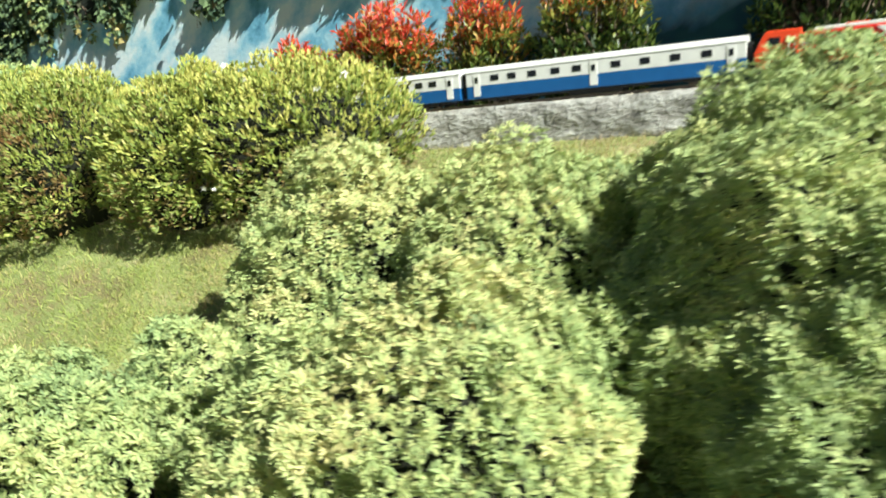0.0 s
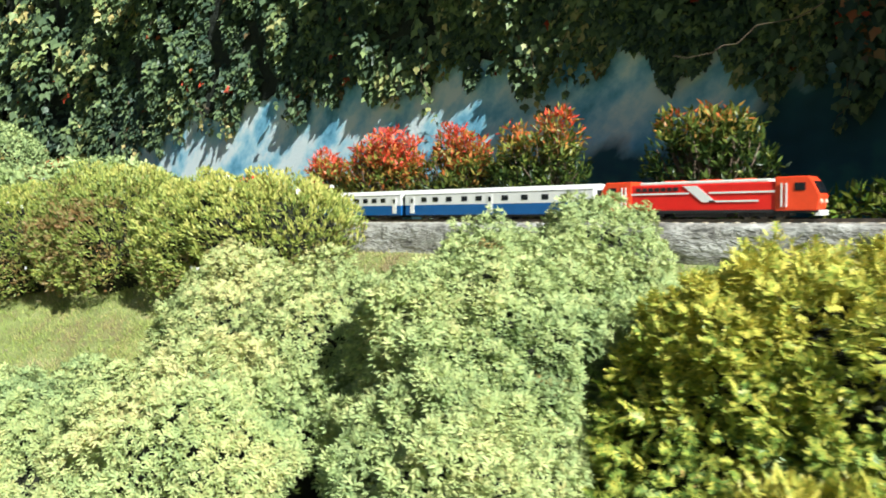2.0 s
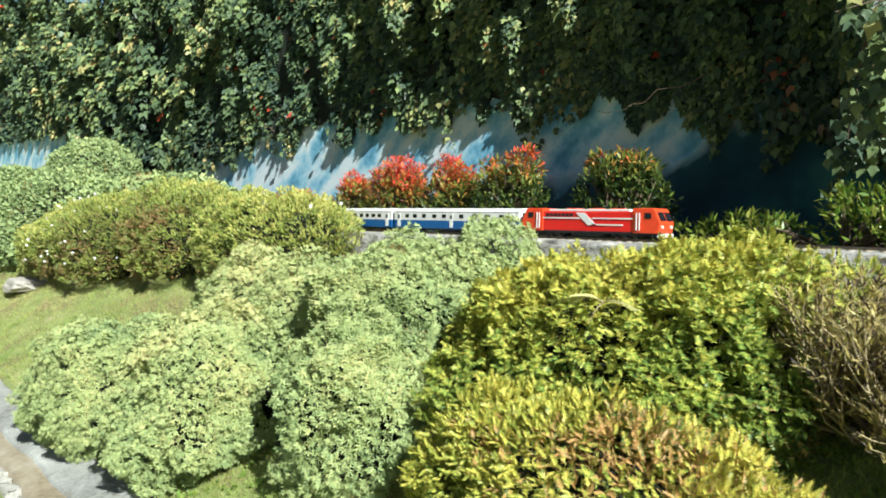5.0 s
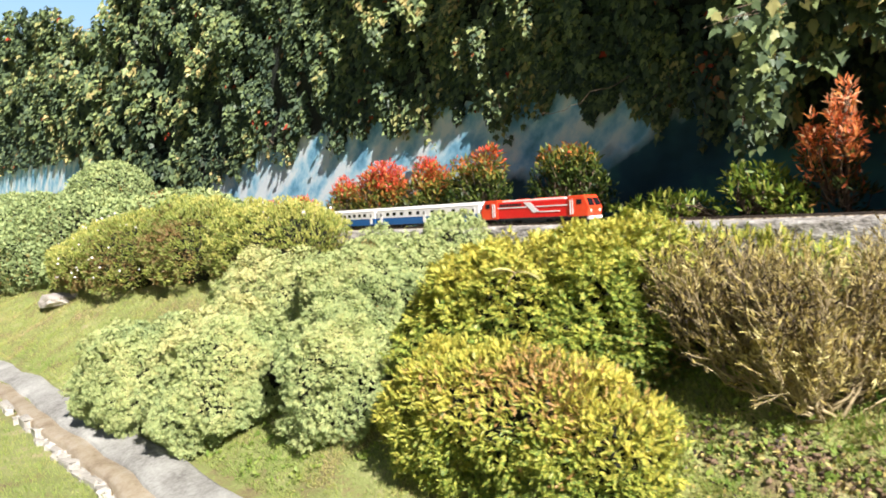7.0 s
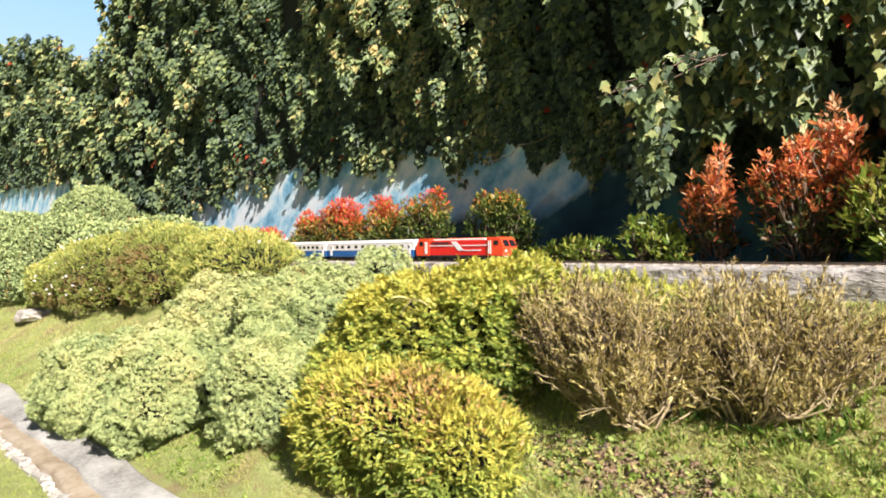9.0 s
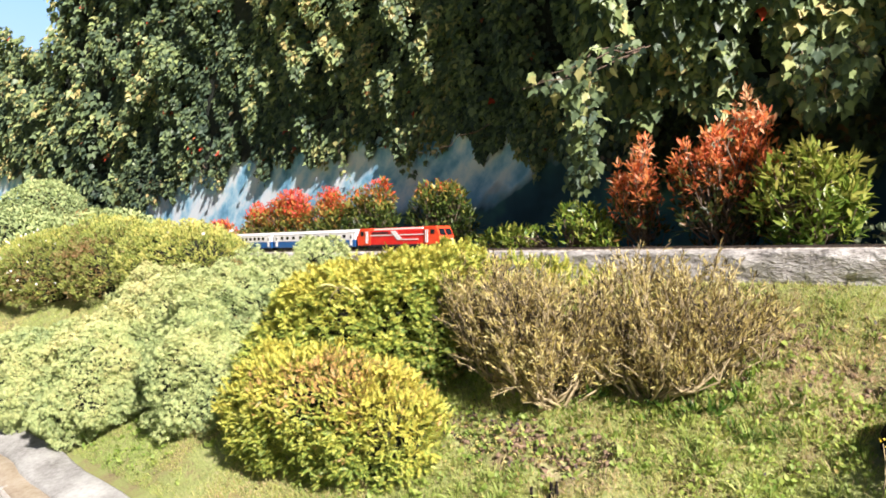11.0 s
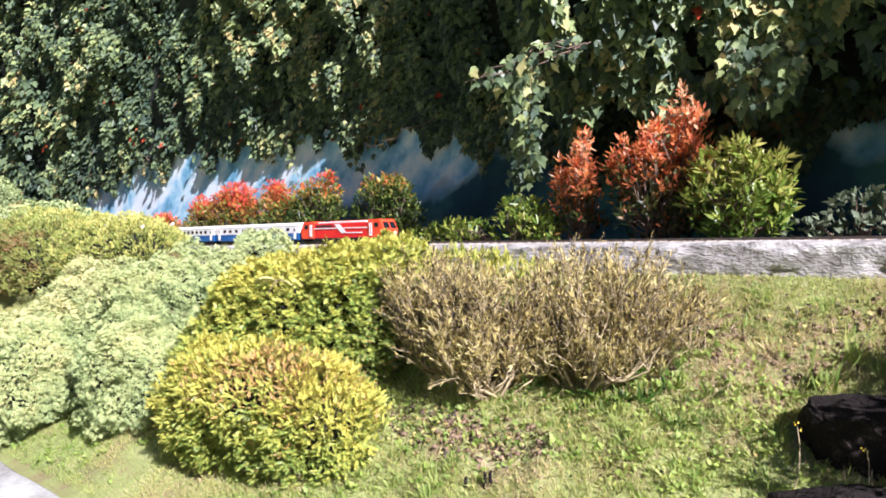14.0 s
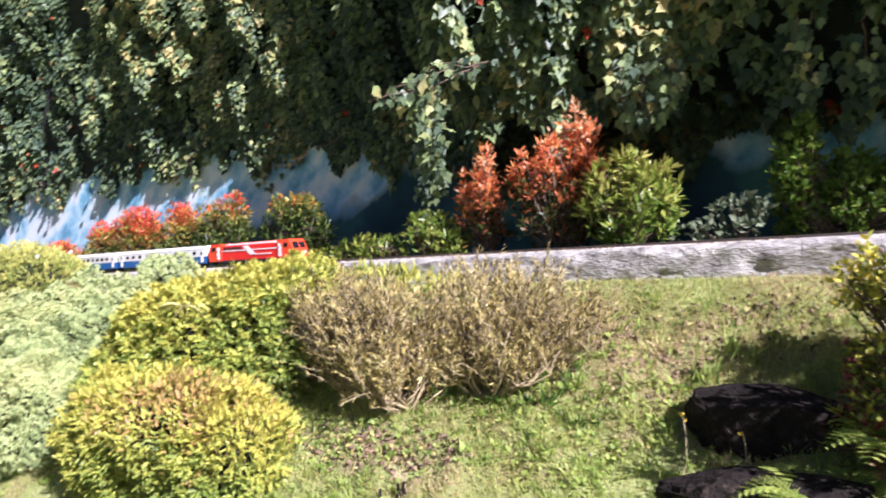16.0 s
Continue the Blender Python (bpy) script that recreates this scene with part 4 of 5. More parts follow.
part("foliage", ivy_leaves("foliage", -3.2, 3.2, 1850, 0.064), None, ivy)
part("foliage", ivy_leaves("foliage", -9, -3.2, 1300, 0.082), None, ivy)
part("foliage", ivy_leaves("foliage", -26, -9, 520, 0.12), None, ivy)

# a lower veil of ivy flat on the wall behind the overhang, added with darkened leaves to paint the deep shade
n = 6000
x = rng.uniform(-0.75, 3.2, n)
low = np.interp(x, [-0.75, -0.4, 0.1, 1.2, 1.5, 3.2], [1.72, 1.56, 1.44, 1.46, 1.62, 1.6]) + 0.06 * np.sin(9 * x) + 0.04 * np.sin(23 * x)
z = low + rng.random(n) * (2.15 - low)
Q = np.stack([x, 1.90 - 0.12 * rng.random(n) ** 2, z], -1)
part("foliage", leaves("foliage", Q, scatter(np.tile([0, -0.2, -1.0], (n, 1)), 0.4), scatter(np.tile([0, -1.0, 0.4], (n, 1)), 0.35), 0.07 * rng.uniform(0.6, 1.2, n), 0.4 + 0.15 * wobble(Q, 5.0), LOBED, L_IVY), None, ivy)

# curtains that hang below the edge of the ivy
P, tip = [], []
strands = []


def strand(a, b, n, wide):
    line = curve_line(a, b, rng.normal(size=3) * 0.03, 8, 0.012)
    strands.append((line, np.linspace(0.004, 0.0015, 8)))
    for k in range(n):
        s = rng.random()
        q = np.array([np.interp(s, np.linspace(0, 1, 8), line[:, m]) for m in range(3)])
        P.append(q + rng.normal(size=3) * wide * (1.1 - 0.6 * s))
        tip.append(unit(np.array([0, -0.3, -0.9]) + rng.normal(size=3) * 0.45))


for k in range(9):
    s = k / 8
    strand((0.36 - 0.25 * s, 0.30 + 0.35 * s, 1.92), (0.22 - 0.22 * s + rng.normal() * 0.03, 0.5 + 0.3 * s, 1.6 - 0.33 * s), 46, 0.05)
for k in range(4):
    strand((0.50 - 0.03 * k, 0.72, 2.06), (0.14 + 0.05 * k, 0.08 + 0.05 * k, 1.80 + 0.02 * k), 22, 0.035)
for k in range(6):
    strand((1.22 + 0.04 * k, 0.78, 1.9), (1.22 + 0.05 * k + rng.normal() * 0.02, 0.80, 1.55 + 0.06 * abs(k - 2)), 26, 0.04)
for x in (2.02, 2.08, 2.3):
    strand((x, 0.85, 2.0), (x + 0.01, 0.88, 1.62), 22, 0.035)
for k in range(50):
    x = -8 + 8.2 * rng.random()
    z = float(fringe(x))
    drop = rng.uniform(0.03, 0.28) * (0.5 if x > -1.4 else 1.0)
    strand((x, 1.85, z + 0.2), (x + rng.normal() * 0.05, 1.90, z - drop), int(10 + 45 * drop), 0.035)
P, tip = np.array(P), np.array(tip)
for s in strands:
    part("runner", tubes("runner", [s], M_BARK, 4), None, ivy)
part("foliage", leaves("foliage", P, tip, scatter(np.tile([0.1, -1.0, 0.45], (len(P), 1)), 0.35), 0.062 * rng.uniform(0.6, 1.2, len(P)), 0.66 + 0.2 * wobble(P, 4.0), LOBED, L_IVY), None, ivy)
part("twig", tubes("twig", [(curve_line((-0.62, 0.75, 1.80), (-1.14, 0.62, 1.66), (0, 0, -0.04), 9, 0.012), np.linspace(0.003, 0.001, 9))], M_BARK, 5), None, ivy, "bare brown twig")

# ---------- model railway ----------
track = thing("model_track", "narrow model railway track with dark sleepers on the kerb", "railway track", (0, 0.2, 1.0))
for y in (0.165, 0.235):
    bm = bmesh.new()
    box(bm, -24, 6.5, y - 0.003, y + 0.003, 1.0045, 1.012)
    box(bm, -24, 6.5, y - 0.006, y + 0.006, 1.0025, 1.005)
    part("rail", bm, M_STEEL, track, "worn steel rail")
V, F = [], []
for k, x in enumerate(np.arange(-14, 6.4, 0.05)):
    b = len(V)
    for dx in (-0.011, 0.011):
        for dy in (-0.065, 0.065):
            for z in (0.9985, 1.0025):
                V.append((x + dx, 0.2 + dy, z))
    F += [(b + 1, b + 5, b + 7, b + 3), (b, b + 1, b + 3, b + 2), (b + 4, b + 6, b + 7, b + 5), (b, b + 4, b + 5, b + 1), (b + 2, b + 3, b + 7, b + 6)]
tagged(part("sleeper", raw_mesh("sleeper", V, F, M_MUD), None, track), kind="stuff")

RAIL, TY = 1.012, 0.2


def bogie(parent, x, wheels, gap, low=RAIL):
    bg = bmesh.new()
    box(bg, x - gap * (wheels - 1) / 2 - 0.028, x + gap * (wheels - 1) / 2 + 0.028, TY - 0.044, TY + 0.044, low + 0.009, low + 0.024, 0.003)
    for s in (-1, 1):
        for k in range(wheels):
            wx = x + (k - (wheels - 1) / 2) * gap
            box(bg, wx - 0.009, wx + 0.009, TY + s * 0.047 - 0.004, TY + s * 0.047 + 0.004, low + 0.006, low + 0.02, 0.002)
    b = part("bogie", bg, M_IRON, parent, "grimy black bogie frame")
    for k in range(wheels):
        bw = bmesh.new()
        wx = x + (k - (wheels - 1) / 2) * gap
        for s in (-1, 1):
            disc(bw, wx, TY + s * 0.035, low + 0.0145, 0.0145, 0.009)
            disc(bw, wx, TY + s * 0.030, low + 0.0145, 0.0165, 0.002)
        disc(bw, wx, TY, low + 0.0145, 0.003, 0.07)
        part("wheel", bw, M_STEEL, b)
    return b


def locomotive(front):
    e = thing("model_locomotive", "red model diesel locomotive with a white zigzag stripe on the rails", "model train", (front - 0.37, TY, RAIL))
    back, w = front - 0.735, 0.060
    z0, z1 = RAIL + 0.026, RAIL + 0.118
    bm = bmesh.new()
    box(bm, back + 0.115, front - 0.115, TY - w + 0.004, TY + w - 0.004, z0, z1, 0.006)
    part("body", bm, M_RED, e)
    for s, x in ((1, front), (-1, back)):
        bm = bmesh.new()
        prof = [(0.0, z0), (0.008, z0 + 0.045), (-0.016, z1 + 0.002), (-0.026, z1 + 0.014), (-0.120, z1 + 0.014), (-0.120, z0)]
        rings = []
        for y in (TY - w, TY + w):
            rings.append([bm.verts.new((x + s * (px - 0.012), y, pz)) for px, pz in prof])
        m = len(prof)
        for k in range(m):
            bm.faces.new((rings[0][k], rings[0][(k + 1) % m], rings[1][(k + 1) % m], rings[1][k]))
        bm.faces.new(rings[0][::-1])
        bm.faces.new(rings[1])
        bmesh.ops.recalc_face_normals(bm, faces=bm.faces)
        bmesh.ops.bevel(bm, geom=list(bm.edges), offset=0.004, segments=2, profile=0.6, affect="EDGES")
        cab = part("cab", bm, M_SUNLIT_RED, e, "red driver's cab, tinted orange as if sunlit")
        bm = bmesh.new()
        for yy in (-1, 1):
            q = [(0.0045, z0 + 0.054), (-0.0125, z1 - 0.002)]
            c = [bm.verts.new((x + s * (px - 0.012 + 0.0035), TY + yy * wy, pz)) for (px, pz), wy in ((q[0], 0.006), (q[0], 0.05), (q[1], 0.046), (q[1], 0.006))]
            bm.faces.new(c)
        r = bmesh.ops.extrude_face_region(bm, geom=list(bm.faces))
        bmesh.ops.translate(bm, verts=[v for v in r["geom"] if isinstance(v, bmesh.types.BMVert)], vec=(-s * 0.006, 0, 0))
        part("windscreen", bm, M_PANE, cab, "dark split windscreen")
        for yy in (-1, 1):
            bm = bmesh.new()
            box(bm, min(x - s * 0.075, x - s * 0.045), max(x - s * 0.075, x - s * 0.045), TY + yy * w - 0.002, TY + yy * w + 0.0025, z1 - 0.030, z1 - 0.006, 0.001)
            part("side_window", bm, M_PANE, cab)
            bm = bmesh.new()
            for hx in (0.098, 0.112):
                box(bm, x - s * hx - 0.0022, x - s * hx + 0.0022, TY + yy * (w + 0.003) - 0.0015, TY + yy * (w + 0.003) + 0.0015, z0 + 0.012, z1 - 0.006)
            part("handrail", bm, M_WHITE, cab, "white handrails")
            bm = bmesh.new()
            disc(bm, x - s * 0.007, TY + yy * 0.038, z0 + 0.028, 0.007, 0.008, "X")
            part("headlight", bm, M_LAMP, cab, "round lamp")
        bm = bmesh.new()
        box(bm, min(x - s * 0.02, x - s * 0.002), max(x - s * 0.02, x - s * 0.002), TY - w + 0.004, TY + w - 0.004, z0 - 0.016, z0 + 0.001, 0.003)
        part("buffer_beam", bm, M_IRON if s < 0 else M_WHITE, e)
    bm = bmesh.new()
    box(bm, back + 0.16, front - 0.15, TY - 0.052, TY + 0.052, z1 - 0.002, z1 + 0.010, 0.004)
    part("roof", bm, M_WHITE, e, "pale roof walkway")
    for rx in (0.24, 0.36, 0.47):
        bm = bmesh.new()
        box(bm, back + rx, back + rx + 0.06, TY - 0.028, TY + 0.028, z1 + 0.006, z1 + 0.014, 0.003)
        part("roof_hatch", bm, M_SUNLIT_RED, e)
    for yy in (-1, 1):
        y0, y1 = sorted((TY + yy * (w - 0.005), TY + yy * (w - 0.001)))
        for zz, xa, xb in ((0.058, back + 0.12, back + 0.335), (0.058, back + 0.40, front - 0.12), (0.030, back + 0.40, front - 0.18)):
            bm = bmesh.new()
            box(bm, xa, xb, y0, y1, z0 + zz, z0 + zz + 0.006)
            part("stripe", bm, M_WHITE, e, "thin white stripe")
        bm = bmesh.new()
        c = [bm.verts.new((px, y1 if yy > 0 else y0, pz)) for px, pz in ((back + 0.315, z1 - 0.006), (back + 0.36, z1 - 0.006), (back + 0.425, z0 + 0.03), (back + 0.38, z0 + 0.03))]
        bm.faces.new(c)
        r = bmesh.ops.extrude_face_region(bm, geom=list(bm.faces))
        bmesh.ops.translate(bm, verts=[v for v in r["geom"] if isinstance(v, bmesh.types.BMVert)], vec=(0, -yy * 0.006, 0))
        bmesh.ops.recalc_face_normals(bm, faces=bm.faces)
        part("slash", bm, M_WHITE, e, "broad white diagonal stripe")
        for k in range(7):
            bm = bmesh.new()
            box(bm, back + 0.15 + k * 0.022, back + 0.166 + k * 0.022, y0, y1, z0 + 0.070, z0 + 0.082, 0.001)
            part("grille", bm, M_IRON, e)
    bm = bmesh.new()
    box(bm, back + 0.28, front - 0.28, TY - 0.042, TY + 0.042, z0 - 0.020, z0 + 0.002, 0.005)
    part("fuel_tank", bm, M_IRON, e, "grimy grey fuel tank")
    bm = bmesh.new()
    box(bm, back + 0.01, front - 0.01, TY - w + 0.003, TY + w - 0.003, z0 - 0.006, z0 + 0.004, 0.002)
    part("underframe", bm, M_IRON, e)
    bogie(e, back + 0.17, 3, 0.048)
    bogie(e, front - 0.17, 3, 0.048)
    return e


def coach(x0, length, windows, label):
    e = thing("model_coach", label, "model train", (x0 + length / 2, TY, RAIL), "model coaches")
    x1, w = x0 + length, 0.058
    z0, z1 = RAIL + 0.020, RAIL + 0.112
    bm = bmesh.new()
    box(bm, x0, x1, TY - w, TY + w, z0, z0 + 0.044, 0.003)
    part("lower_body", bm, M_BLUE, e, "blue lower side")
    bm = bmesh.new()
    box(bm, x0, x1, TY - w, TY + w, z0 + 0.044, z1, 0.002)
    part("upper_body", bm, M_WHITE, e, "white upper side")
    bm = bmesh.new()
    n, prev = 9, None
    for k in range(n):
        a = math.pi * k / (n - 1)
        y, z = TY - math.cos(a) * (w + 0.002), z1 + math.sin(a) * 0.020
        cur = (bm.verts.new((x0 - 0.002, y, z)), bm.verts.new((x1 + 0.002, y, z)))
        if prev:
            bm.faces.new((prev[0], prev[1], cur[1], cur[0]))
        prev = cur
    bm.verts.ensure_lookup_table()
    bm.faces.new([bm.verts[2 * k] for k in range(n)])
    bm.faces.new([bm.verts[2 * k + 1] for k in range(n)][::-1])
    bmesh.ops.recalc_face_normals(bm, faces=bm.faces)
    part("roof", bm, M_WHITE, e, "white rounded roof")
    for yy in (-1, 1):
        y0, y1 = sorted((TY + yy * (w - 0.002), TY + yy * (w + 0.0015)))
        for wx in windows:
            bm = bmesh.new()
            box(bm, x0 + wx * length - 0.015, x0 + wx * length + 0.015, y0, y1, z0 + 0.058, z0 + 0.078, 0.001)
            part("window", bm, M_PANE, e)
        for dx in (0.045, 0.5, 0.955):
            bm = bmesh.new()
            box(bm, x0 + dx * length - 0.013, x0 + dx * length + 0.013, y0, y1 + (0 if yy < 0 else 0.0005), z0 + 0.008, z1 - 0.008, 0.001)
            door = part("door", bm, M_WHITE, e, "white door")
            bm = bmesh.new()
            box(bm, x0 + dx * length - 0.006, x0 + dx * length + 0.006, y0 - 0.001, y1 + 0.001, z1 - 0.038, z1 - 0.018, 0.0005)
            part("pane", bm, M_PANE, door)
    for gx_ in (x0 - 0.008, x1 + 0.008):
        bm = bmesh.new()
        box(bm, gx_ - 0.009, gx_ + 0.009, TY - 0.03, TY + 0.03, z0 + 0.004, z1 - 0.004, 0.002)
        part("gangway", bm, M_IRON, e)
    bm = bmesh.new()
    box(bm, x0 + 0.02, x1 - 0.02, TY - 0.045, TY + 0.045, z0 - 0.008, z0 + 0.002, 0.002)
    box(bm, x0 + length * 0.4, x0 + length * 0.6, TY - 0.04, TY + 0.04, z0 - 0.018, z0 - 0.007, 0.002)
    part("underframe", bm, M_IRON, e)
    bogie(e, x0 + 0.13, 2, 0.055)
    bogie(e, x1 - 0.13, 2, 0.055)
    return e


FRONT = -0.5
locomotive(FRONT)
few = [0.12, 0.19, 0.27, 0.36, 0.44, 0.58, 0.68, 0.78, 0.88]
many = [0.12 + 0.062 * k for k in range(6)] + [0.57 + 0.062 * k for k in range(6)]
coach(FRONT - 0.735 - 0.015 - 0.925, 0.925, few, "white and blue model coach with spaced windows behind the engine")
coach(FRONT - 0.735 - 0.015 - 0.95 - 0.925, 0.925, many, "white and blue model coach with a close row of windows")
coach(FRONT - 0.735 - 0.015 - 1.90 - 0.925, 0.925, many, "white and blue model coach partly hidden by the hedge")

# ---------- rocks, edging, small things ----------


def rock(name, label, at, size, material, turn=0.0, group="", layer=0):
    """A broken stone: the hull of scattered points, cut finer and roughened, with hard facets."""
    r = np.random.default_rng(40 + layer)
    bm = bmesh.new()
    for p in unit(r.normal(size=(26, 3))) * r.uniform(0.82, 1.05, (26, 1)):
        bm.verts.new(np.sign(p) * np.abs(p) ** 0.6)
    hull = bmesh.ops.convex_hull(bm, input=bm.verts)
    bmesh.ops.delete(bm, geom=[v for v in bm.verts if not v.link_faces], context="VERTS")
    bmesh.ops.bevel(bm, geom=list(bm.edges), offset=0.05, segments=1, affect="EDGES")
    bmesh.ops.triangulate(bm, faces=bm.faces)
    bmesh.ops.subdivide_edges(bm, edges=bm.edges, cuts=3, use_grid_fill=True)
    co = np.array([v.co[:] for v in bm.verts])
    k = 1 + 0.05 * wobble(co + layer, 4.0, 0) + 0.03 * wobble(co + layer, 11.0, 1) + 0.02 * wobble(co, 29.0, 2)
    for v, p in zip(bm.verts, co * k[:, None] * np.array(size)):
        v.co = p
    bmesh.ops.transform(bm, matrix=pose(*at, 0, 0, turn), verts=bm.verts)
    return tagged(part(name, bm, material, None, label), "", "rock", group)


rock("dark_rock", "flat-topped dark lava rock in the shade on the lawn", (2.0, -0.62, 0.50), (0.22, 0.12, 0.115), M_ROCK, -8, "dark rocks", 1)
rock("dark_rock", "lower dark lava rock half hidden by weeds", (2.09, -0.93, 0.35), (0.29, 0.12, 0.12), M_ROCK, 5, "dark rocks", 3)
rock("pale_rock", "pale weathered stone lying on the lawn", (-6.1, -0.77, 0.435), (0.24, 0.17, 0.075), M_STONE, 10, "", 2)
edging = thing("stone_edging", "line of whitish edging stones along the gutter", "edging", (-4, -1.68, -0.15), kind="structure")
x = -14.0
while x < -0.8:
    ln = float(rng.uniform(0.04, 0.2))
    y = -1.735 - 0.038 * (x + 3.5) + rng.normal() * 0.008
    bm = bmesh.new()
    box(bm, -ln / 2 + 0.006, ln / 2 - 0.006, -0.026, 0.026, -0.12, 0.045, 0.01)
    for v in bm.verts:
        v.co += Vector(rng.normal(size=3) * 0.006)
    bmesh.ops.transform(bm, matrix=pose(x + ln / 2, y, -0.096 + rng.normal() * 0.012, rng.normal() * 5, rng.normal() * 4, rng.normal() * 6), verts=bm.verts)
    part("stone", bm, M_EDGE, edging)
    x += ln

# dry pale frond caught on the cypress
fr = thing("dry_frond", "pale yellow-green curled frond caught on the cypress", "leaf", (-0.11, -0.88, 0.86))
for k, (a, b, sag) in enumerate((((-0.10, -0.905, 0.868), (-0.195, -0.92, 0.862), 0.012), ((-0.10, -0.905, 0.868), (-0.02, -0.90, 0.858), 0.010), ((-0.10, -0.905, 0.868), (-0.125, -0.935, 0.812), 0.004))):
    line = curve_line(a, b, (0, -0.006, sag), 9)
    part("stalk", tubes("stalk", [(line, np.linspace(0.0026, 0.0012, 9))], M_PALEBARK, 4), None, fr)
    if k < 2:
        T = unit(np.gradient(line, axis=0))
        side = unit(np.cross(T, [0, 0.5, 1.0]))
        q = np.concatenate([line[1:], line[1:]])
        w = np.concatenate([side[1:] + 0.9 * T[1:], -side[1:] + 0.9 * T[1:]])
        tagged(part("leaflet", leaves("leaflet", q, w, np.tile([0.2, -0.6, 0.8], (len(q), 1)), 0.034, 0.9, LANCE, L_STRAW), None, fr), kind="stuff")


def fern(at, fronds, length, label):
    e = thing("fern", label, "fern", at, "ferns")
    for k in range(fronds):
        a = 2 * math.pi * k / fronds + rng.normal() * 0.2
        end = np.array(at) + [math.cos(a) * length, math.sin(a) * length, length * rng.uniform(0.15, 0.5)]
        line = curve_line(at, end, (0, 0, length * 0.28), 14)
        T = unit(np.gradient(line, axis=0))
        side = unit(np.cross(T, [0, 0, 1.0]))
        P = np.concatenate([line[1:], line[1:]])
        tip = np.concatenate([side[1:] + 0.45 * T[1:], -side[1:] + 0.45 * T[1:]])
        sz = np.tile(0.30 * length * np.sin(np.linspace(0.5, 3.0, 13)), 2) + 0.008
        part("frond", leaves("frond", P, tip, np.tile([0, 0, 1.0], (len(P), 1)), sz, 0.5 + 0.2 * rng.normal(size=len(P)), PINNATE, L_FERN), None, e)
    return e


fern((2.22, -0.98, 0.36), 9, 0.22, "yellow-green fern growing beside the dark rocks")
fern((2.36, -0.85, 0.46), 7, 0.2, "yellow-green fern under the mottled shrub")
for x, y, h in ((1.83, -0.80, 0.17), (1.86, -0.93, 0.12), (1.98, -0.80, 0.14)):
    e = thing("yellow_weed", "thin yellow-flowered weed standing in the lawn", "weed", (x, y, float(gz(x, y))), "yellow weeds")
    z = float(gz(x, y))
    line = curve_line((x, y, z), (x + 0.012, y, z + h), (0.01, 0, 0), 5)
    part("stalk", tubes("stalk", [(line, np.linspace(0.0022, 0.0012, 5))], M_PALEBARK, 4), None, e)
    q = np.tile(line[-1], (5, 1)) + rng.normal(size=(5, 3)) * 0.006
    part("flower", leaves("flower", q, scatter(np.tile([0, 0, 1.0], (5, 1)), 0.5), scatter(np.tile([0, -1, 0.6], (5, 1)), 0.3), 0.005, 0.5, star(6, 0.1), M_YPETAL), None, e, "yellow blossoms")

def stake(at, height, lean):
    """A short broken garden stake: a splintered, tapering stump."""
    bm = bmesh.new()
    rings = []
    for k in range(5):
        f = k / 4
        rings.append([bm.verts.new((0.007 * (1 - 0.25 * f) * math.cos(a) + lean * f * height, 0.006 * (1 - 0.25 * f) * math.sin(a), -0.02 + f * (height + 0.02) + (rng.uniform(-0.008, 0.008) if k == 4 else 0))) for a in np.arange(7) / 7 * 2 * math.pi])
    for lo, hi in zip(rings, rings[1:]):
        for k in range(7):
            bm.faces.new((lo[k], lo[(k + 1) % 7], hi[(k + 1) % 7], hi[k]))
    bm.faces.new(rings[-1])
    bmesh.ops.transform(bm, matrix=pose(at[0], at[1], float(gz(*at))), verts=bm.verts)
    return tagged(part("garden_stake", bm, M_ROCK, None, "short broken dark stake standing in the lawn"), "", "stake", "garden stakes")


stake((1.023, -1.012), 0.045, 0.1)
stake((1.045, -1.006), 0.038, -0.12)
stake((0.963, -1.026), 0.03, 0.05)

# ---------- grass ----------


def worn(x, y):
    """The patch of bare earth worn below the withered shrubs."""
    return ((x - 0.85) / 0.36) ** 2 + ((y + 0.86) / 0.105) ** 2 < 1


def turf(label, x0, x1, y0, y1, count, size, toward=1.0):
    x = x0 + (x1 - x0) * rng.random(count) ** toward
    y = rng.uniform(y0, y1, count)
    keep = wobble(np.stack([x, y, 0 * x], -1), 5.0, 1) + 0.5 * wobble(np.stack([x, y, 0 * x], -1), 16.0, 2) > -1.6 + 0.4 * rng.normal(size=count)
    keep &= ~worn(x, y) | (rng.random(count) < 0.25)
    x, y = x[keep], y[keep]
    P = np.stack([x, y, gz(x, y) - 0.003], -1)
    tip = scatter(np.tile([0, -0.25, 1.0], (len(P), 1)), 0.75)
    tip[:, 2] = np.abs(tip[:, 2]) + 0.05
    dry = 1 / (1 + np.exp(-(y + 0.62) * 8)) / (1 + np.exp(-(x - 0.9) * 5))
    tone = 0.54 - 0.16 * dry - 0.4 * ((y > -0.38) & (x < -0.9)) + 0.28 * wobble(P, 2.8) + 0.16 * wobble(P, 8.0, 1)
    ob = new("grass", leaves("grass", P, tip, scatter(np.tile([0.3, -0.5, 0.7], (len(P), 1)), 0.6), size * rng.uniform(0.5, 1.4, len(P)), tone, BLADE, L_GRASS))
    return tagged(ob, label, "grass", kind="stuff")


